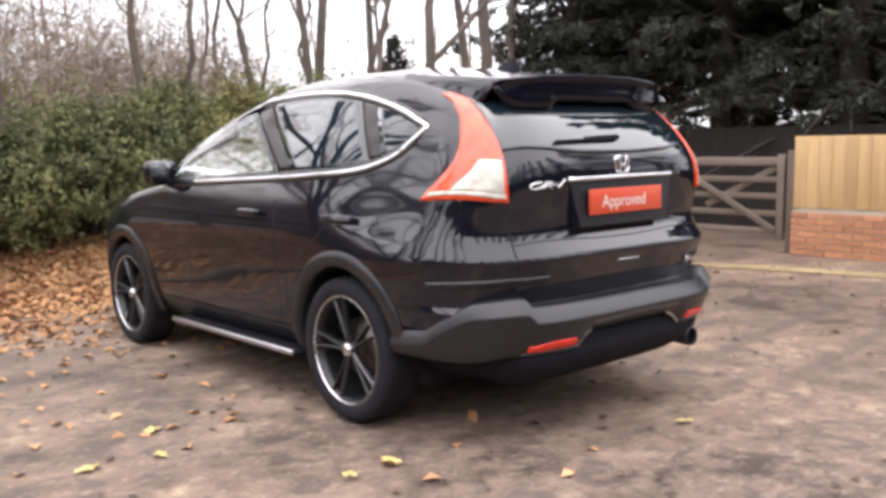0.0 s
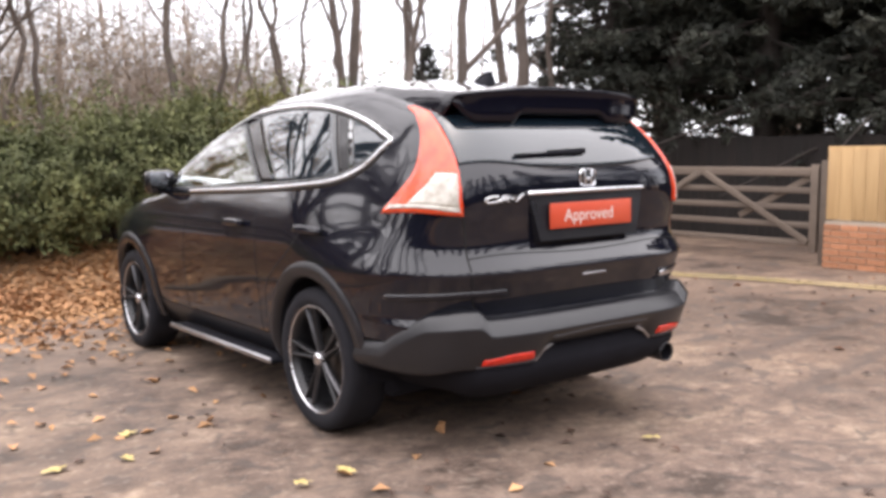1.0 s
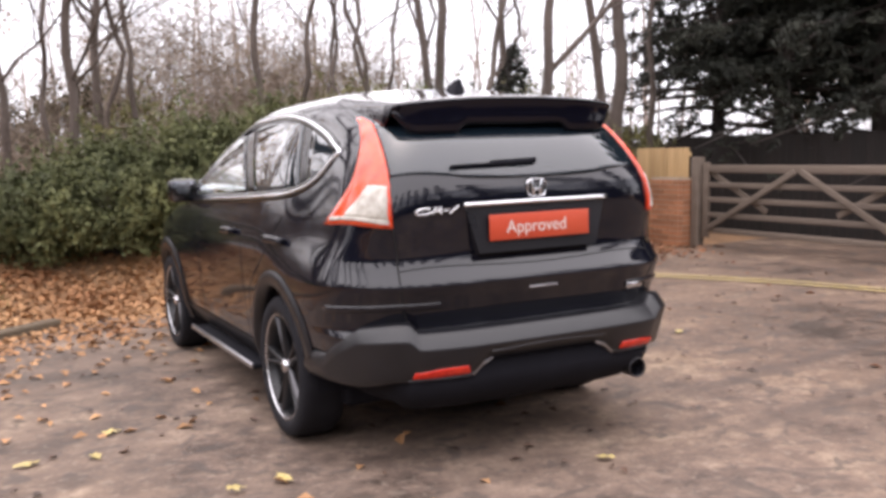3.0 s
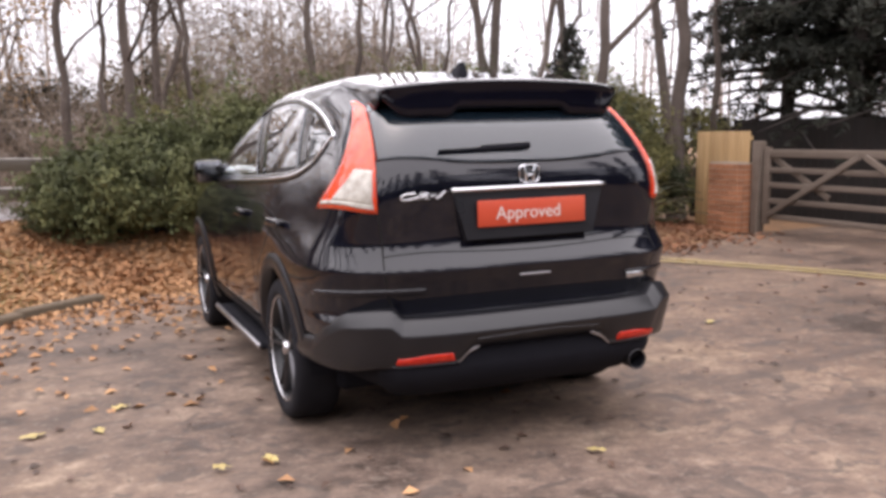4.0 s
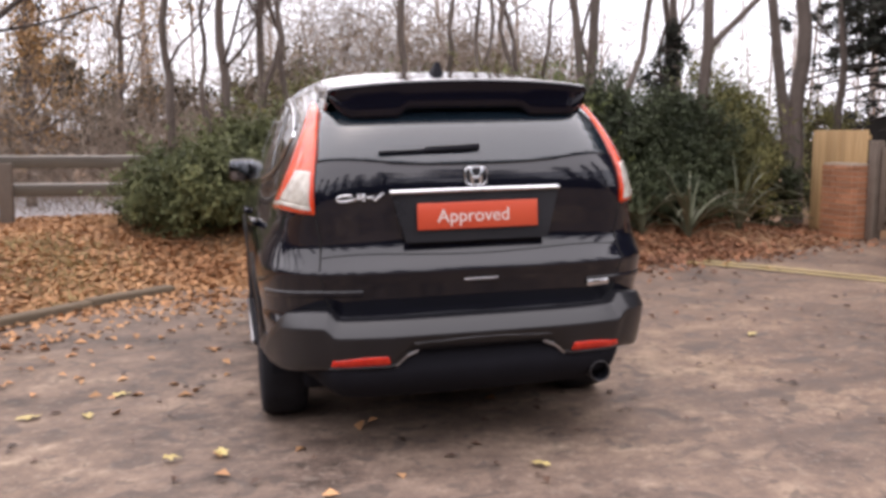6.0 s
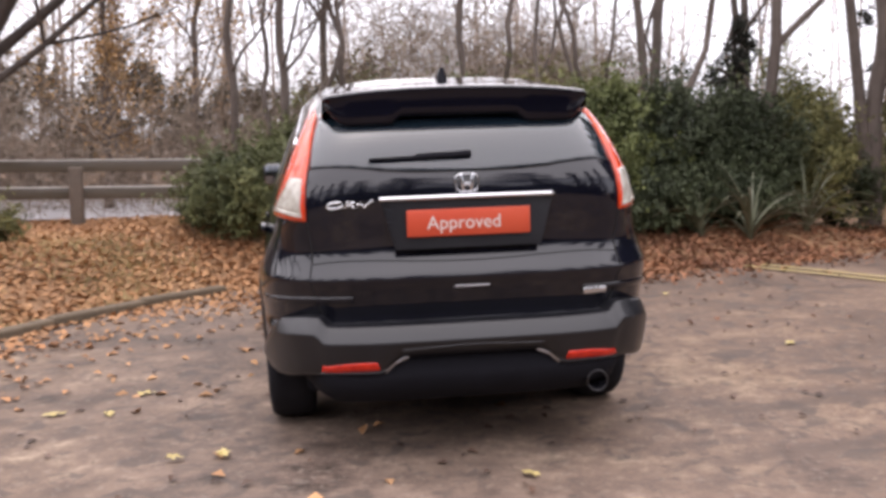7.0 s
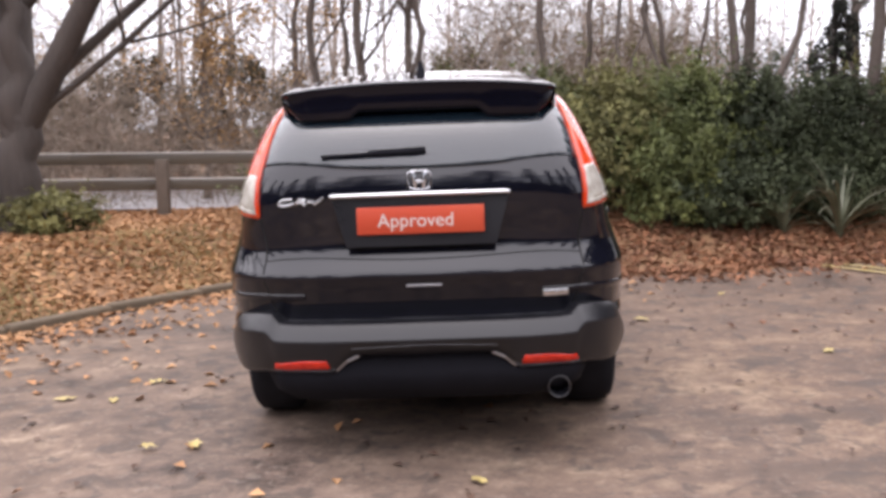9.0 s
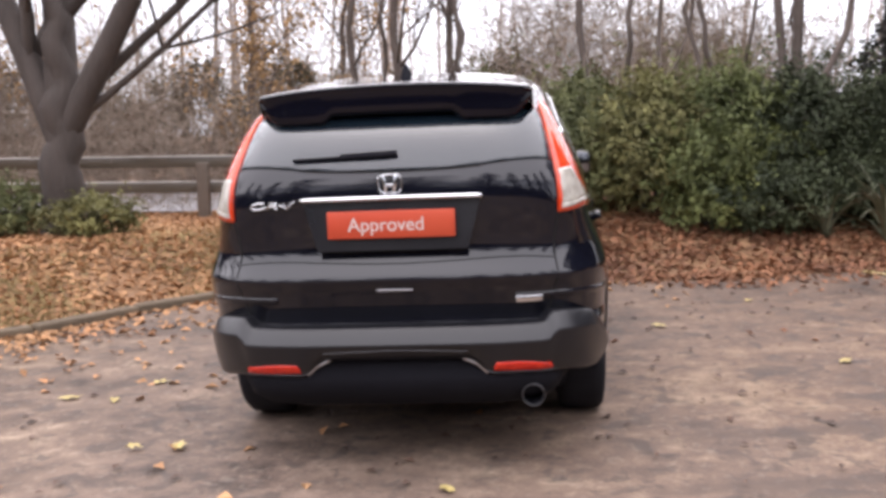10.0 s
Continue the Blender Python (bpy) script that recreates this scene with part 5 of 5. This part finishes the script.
# ---- gate, piers, fences ----
GATE_X, FOOT = 10.78, 0.07
gate = thing("field_gate", Matrix.Translation((GATE_X, 0, FOOT)), "weathered grey five-bar timber field gate, closed", "gate")
Y0, Y1 = 5.52, 8.86
for z, h in ((1.13, 0.11), (0.90, 0.075), (0.69, 0.075), (0.47, 0.075), (0.25, 0.075)):
    part("bar", box((0.04, Y1 - Y0, h), (0, (Y0 + Y1) / 2, z), 0.008), TIMBER, gate)
for y in (Y0 + 0.05, Y1 - 0.05):
    part("stile", box((0.06, 0.10, 1.08), (0.004, y, 0.68), 0.008), TIMBER, gate)


def brace(parent, y0, z0, y1, z1, x=-0.038):
    ln = math.hypot(y1 - y0, z1 - z0)
    a = math.atan2(z1 - z0, y1 - y0)
    part("brace", box((0.03, ln, 0.08), (x, (y0 + y1) / 2, (z0 + z1) / 2), 0.006, Matrix.Rotation(a, 4, "X")), TIMBER, parent)


MID = (Y0 + Y1) / 2
brace(gate, Y1 - 0.1, 0.26, MID + 0.05, 1.10)
brace(gate, Y0 + 0.1, 0.26, MID - 0.05, 1.10)
brace(gate, Y1 - 0.1, 1.08, MID + 0.55, 0.55, 0.040)
brace(gate, Y0 + 0.1, 1.08, MID - 0.55, 0.55, 0.040)
for y, tall in ((8.98, 1.30), (5.39, 1.27)):
    post = part("gate_post", box((0.14, 0.15, tall + 0.1), (GATE_X, y, FOOT + tall / 2 - 0.05), 0.015), TIMBER)
    tagged(post, "square weathered timber gate post", "post", "gate posts")

brick_mesh = None


def brickwork(parent, x, y0, y1, height, deep=0.30):
    """Bricks in stretcher bond on the face towards the yard and on the near end."""
    global brick_mesh
    bm = box((0.10, 0.213, 0.064), (0, 0, 0), 0.004, segments=1)
    if brick_mesh is None:
        brick_mesh = bpy.data.meshes.new("brick")
        bm.to_mesh(brick_mesh)
        brick_mesh.materials.append(BRICK)
    bm.free()
    part("mortar_core", box((deep - 0.02, y1 - y0 - 0.02, height - 0.01), (x, (y0 + y1) / 2, height / 2 - 0.02), 0.0), MORTAR, parent, smooth=False)
    rows = int(height / 0.075)
    r = random.Random(int(y0 * 100))

    def lay(at, turned, squeeze=1.0):
        ob = new("brick", brick_mesh)
        ob.parent = parent
        ob.matrix_basis = Matrix.Translation(at) @ Matrix.Rotation(math.pi / 2 if turned else 0, 4, "Z") @ Matrix.Diagonal((1, squeeze, 1, 1))

    for k in range(rows):
        z = 0.035 + k * 0.075
        y = y0 + (0.0 if k % 2 else -0.112)
        while y < y1 - 0.02:
            a, b = max(y, y0), min(y + 0.213, y1)
            if b - a > 0.05:
                lay((x - deep / 2 + 0.046 + r.uniform(-0.003, 0.003), (a + b) / 2, z), False, (b - a) / 0.213)
            y += 0.223
        for j in range(1):
            lay((x + 0.05, y0 + 0.046, z), True, 0.9)


def boards(parent, x, y0, y1, z0, z1, wide):
    n = max(int((y1 - y0) / wide), 1)
    for k in range(n):
        y = y0 + (y1 - y0) * (k + 0.5) / n
        part("board", box((0.022, (y1 - y0) / n - 0.010, z1 - z0), (x, y, (z0 + z1) / 2), 0.004), SLAT, parent)
    for z in (z0 + 0.12, z1 - 0.10):
        part("board_rail", box((0.04, y1 - y0, 0.06), (x + 0.033, (y0 + y1) / 2, z), 0.006), SLAT, parent)


pier_a = thing("brick_pier", Matrix.Translation((GATE_X - 0.12, 0, FOOT)), "orange brick pier with honey-coloured vertical boards behind", "pier", "gate piers")
brickwork(pier_a, -0.02, 9.07, 9.68, 1.02)
boards(pier_a, 0.17, 9.22, 10.36, 0.02, 1.44, 0.085)
pier_b = thing("brick_pier", Matrix.Translation((GATE_X - 0.10, 0, FOOT)), "low orange brick pier carrying a honey-coloured timber panel", "pier", "gate piers")
brickwork(pier_b, 0.0, 4.10, 5.30, 0.58)
for k in range(8):
    part("board", box((0.024, 0.149, 0.84 - 0.006 * (k % 3)), (-0.10 - 0.002 * (k % 2), 4.157 + 0.1525 * k, 0.99), 0.004), SLAT, pier_b, "honey-coloured timber board")
part("panel_rail", box((0.05, 1.24, 0.04), (-0.08, 4.69, 1.415), 0.006), SLAT, pier_b)
fence = thing("board_fence", Matrix.Identity(4), "tall dark-stained close-board fence behind the gate", "fence")
FA, FB = Vector((13.0, 12.0, 0)), Vector((15.8, -3.8, 0))
n = 120
for k in range(n):
    p = FA.lerp(FB, (k + 0.5) / n)
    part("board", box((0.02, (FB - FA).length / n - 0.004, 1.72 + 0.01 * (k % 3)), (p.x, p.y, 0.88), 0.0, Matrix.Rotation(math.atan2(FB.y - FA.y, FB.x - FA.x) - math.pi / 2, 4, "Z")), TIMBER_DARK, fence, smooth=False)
rail = thing("rail_fence", Matrix.Identity(4), "low weathered two-rail timber fence along the road", "fence")
for k in range(-6, 3):
    x = 0.0 + 1.85 * k
    z = ground(x, 10.5)
    part("post", box((0.15, 0.13, 0.95), (x, 10.30, z + 0.25), 0.012), TIMBER, rail)
for z in (1.09, 0.76):
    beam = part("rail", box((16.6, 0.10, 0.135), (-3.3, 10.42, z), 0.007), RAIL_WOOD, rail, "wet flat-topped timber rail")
    part("rail_top", box((16.6, 0.096, 0.012), (-3.3, 10.42, z + 0.0735), 0.004), RAIL_SHEEN, beam, "pale strip painted for the sky sheen on the rail")
road = part("road", ([(-80, 12.2, 0.30), (1.2, 12.2, 0.30), (3.2, 16.5, 0.30), (-80, 16.5, 0.30)], [(0, 1, 2, 3)]), ROAD)
tagged(road, "pale grey road beyond the rail fence", "road", kind="structure")
# first row: tall bare trunks with lacy gaps over the fence; behind it a denser, darker row
for seed, (x, y, h, r, low, thick) in enumerate(((13.75, 11.5, 14, 2.2, 2.9, 0.12), (14.0, 10.2, 13, 2.2, 2.8, 0.13), (14.79, 8.81, 14, 2.5, 2.7, 0.23), (15.0, 6.6, 14, 2.6, 2.4, 0.28), (16.4, 4.8, 15, 2.8, 1.8, 0.25), (15.2, 2.9, 13, 2.5, 1.7, 0.22))):
    conifer(x, y, h, r, 70 + seed, first=low, tiers=150, sprays=300, trunk=thick, size=(0.16, 0.045), skirt=15)
for seed, (x, y, low) in enumerate(((17.4, 0.8, 1.4), (18.4, 3.0, 1.4), (17.6, 5.6, 2.2), (18.6, 7.6, 3.5), (17.2, 9.3, 3.6), (18.8, 10.8, 3.7), (17.0, 12.8, 3.8), (20.5, 5.0, 1.6), (21.5, 9.0, 3.6))):
    conifer(x, y, 14 + 0.5 * (seed % 3), 2.9, 90 + seed, first=low, tiers=120, sprays=240, size=(0.26, 0.085))
conifer(8.62, 10.68, 2.62, 0.85, 195, "young dark slender conifer in the hedge", 0.3, 40, 90, 0.05, (0.10, 0.030), 9.0, "")

# ---- kerb, paint and fallen leaves ----
kerb = tagged(new("kerb"), "low mossy concrete kerb half buried in leaves", "kerb", kind="structure")
pts = [(x, kerb_y(x)) for x in np.linspace(-3.2, 2.6, 400)]
run = np.r_[0, np.cumsum([math.dist(p, q) for p, q in zip(pts, pts[1:])])]
for k in range(int(run[-1] / 0.92)):
    mid = (k + 0.5) * 0.92
    x, y = np.interp(mid, run, [p[0] for p in pts]), np.interp(mid, run, [p[1] for p in pts])
    x2, y2 = np.interp(mid + 0.2, run, [p[0] for p in pts]), np.interp(mid + 0.2, run, [p[1] for p in pts])
    part("kerb_stone", box((0.91, 0.13, 0.24), (0, 0, 0), 0.022), KERB, kerb).matrix_basis = Matrix.Translation((x, y, ground(x, y) - 0.045)) @ Matrix.Rotation(math.atan2(y2 - y, x2 - x), 4, "Z")


def painted_line(pts, width, name):
    verts, faces = [], []
    line = smooth_line(pts, 60)
    for k, p in enumerate(line):
        q = line[min(k + 1, 59)] - line[max(k - 1, 0)]
        side = np.array((-q[1], q[0])) / np.hypot(*q) * width / 2
        for s in (-1, 1):
            x, y = p[0] + s * side[0], p[1] + s * side[1]
            verts.append((x, y, ground(x, y) + 0.018))
    for k in range(59):
        faces.append((2 * k, 2 * k + 1, 2 * k + 3, 2 * k + 2))
    ob = part(name, (verts, faces), YELLOW)
    return tagged(ob, "worn yellow painted line on the asphalt", "road marking", kind="structure")


painted_line([(7.2, 7.45), (7.6, 6.85), (8.02, 6.15), (8.45, 5.4), (8.8, 4.5), (9.1, 3.4), (9.3, 2.0), (9.4, 0.0)], 0.07, "yellow_line_1")
painted_line([(7.42, 7.5), (7.82, 6.9), (8.24, 6.2), (8.67, 5.45), (9.02, 4.5), (9.32, 3.4), (9.52, 2.0), (9.62, 0.0)], 0.07, "yellow_line_2")


def leaf_mesh(seed, size=0.09):
    """A lobed, curled leaf."""
    r = random.Random(seed)
    verts, n = [(0, 0, 0.012)], 14
    for k in range(n):
        a = 2 * math.pi * k / n
        d = size / 2 * (0.72 + 0.28 * math.cos(5 * a + r.random()) + 0.10 * r.random()) * (1.25 if k in (0, 1, n - 1) else 1.0)
        verts.append((d * math.cos(a), d * 0.8 * math.sin(a), 0.004 + 0.016 * abs(math.sin(a)) * r.random()))
    faces = [(0, k + 1, (k + 1) % n + 1) for k in range(n)]
    return mesh_of("fallen_leaf", verts, faces, LEAF_YELLOW)


LEAF_SHAPES = [leaf_mesh(k, 0.10 + 0.02 * (k % 3)) for k in range(5)]
for k, (x, y) in enumerate(((2.10, 2.87), (2.32, 2.88), (1.38, 3.73), (1.66, 3.67), (1.79, 4.03), (3.62, 2.30), (5.85, 4.19), (4.95, 5.30), (5.81, 6.16))):
    ob = new("fallen_leaf", LEAF_SHAPES[k % 5])
    ob.matrix_basis = Matrix.Translation((x, y, ground(x, y) + 0.012)) @ Matrix.Rotation(k * 1.7, 4, "Z") @ Matrix.Diagonal((0.9, 0.8, 1, 1))
    tagged(ob, "single yellow fallen leaf on the asphalt", "leaf", "yellow leaves on the asphalt")

rng = np.random.default_rng(21)
places = []
while len(places) < 46000:
    x, y = rng.uniform(-6, 11), rng.uniform(2, 11.2)
    off = y - kerb_y(x)
    if off > 0:
        dens = 1.0 if off < 3.6 else 0.5
        if x > 8.5:
            dens *= 0.35
    elif x < 3.2:
        dens = 0.75 * math.exp(off / 0.60) + 0.085 * math.exp(off / 1.6)
    else:
        dens = 0.55 * math.exp(off / 0.20) + 0.0012
    if x > 10.4 and y < 9.3:
        dens *= 0.2
    if rng.uniform() < dens * (0.55 + 0.45 * noise.noise((x * 1.5, y * 1.5, 7))) * 1.3:
        places.append((x, y, ground(x, y) + rng.uniform(0.012, 0.036) * (1 if off > 0 else 0.5)))
places = np.array(places)
damp = places[:, 0] + 1.2 * np.sin(places[:, 1] * 1.7) > 4.6
for spots, mat, name, words in ((places[~damp], LEAF_DRY, "leaf_litter", "carpet of dry orange-brown fallen leaves"), (places[damp], LEAF_MULCH, "leaf_mulch", "carpet of damp dark brown fallen leaves")):
    lv, lf = [], []
    leaves_into(lv, lf, spots, np.tile((0, 0, 1.0), (len(spots), 1)), 0.078, 0.054, rng, 0.22)
    tagged(part(name, (lv, lf), mat, smooth=False), words, "leaves", kind="stuff")

# yellowed grass on the verge behind the kerb
rng = np.random.default_rng(27)
blades = []
while len(blades) < 4200:
    x, y = rng.uniform(-4.5, 1.6), rng.uniform(2, 9)
    off = y - kerb_y(x)
    if 0.05 < off < 2.6 and rng.uniform(-0.5, 0.6) + 0.12 * off < noise.noise((x * 0.9, y * 0.9, 31)):
        blades.append((x, y, ground(x, y) + rng.uniform(0.02, 0.06)))
gv, gf = [], []
leaves_into(gv, gf, np.array(blades), rng.normal(size=(len(blades), 3)) * (1, 1, 0.35), 0.09, 0.012, rng, 0.2)
tagged(part("verge_grass", (gv, gf), GRASS, smooth=False), "sparse yellowed grass among the fallen leaves", "grass", kind="stuff")

rng = np.random.default_rng(33)
scraps = []
while len(scraps) < 800:
    x, y = rng.uniform(-3, 9.5), rng.uniform(-0.5, 7.5)
    if y < kerb_y(x) and rng.uniform() < 0.5 + 0.9 * noise.noise((x * 0.8, y * 0.8, 2)):
        scraps.append((x, y, ground(x, y) + 0.016))
sv, sf = [], []
leaves_into(sv, sf, np.array(scraps), np.tile((0, 0, 1.0), (len(scraps), 1)), 0.055, 0.034, rng, 0.05)
tagged(part("leaf_scraps", (sv, sf), WET_LEAF, smooth=False), "dark wet scraps of leaf trodden into the asphalt", "leaves", kind="stuff")
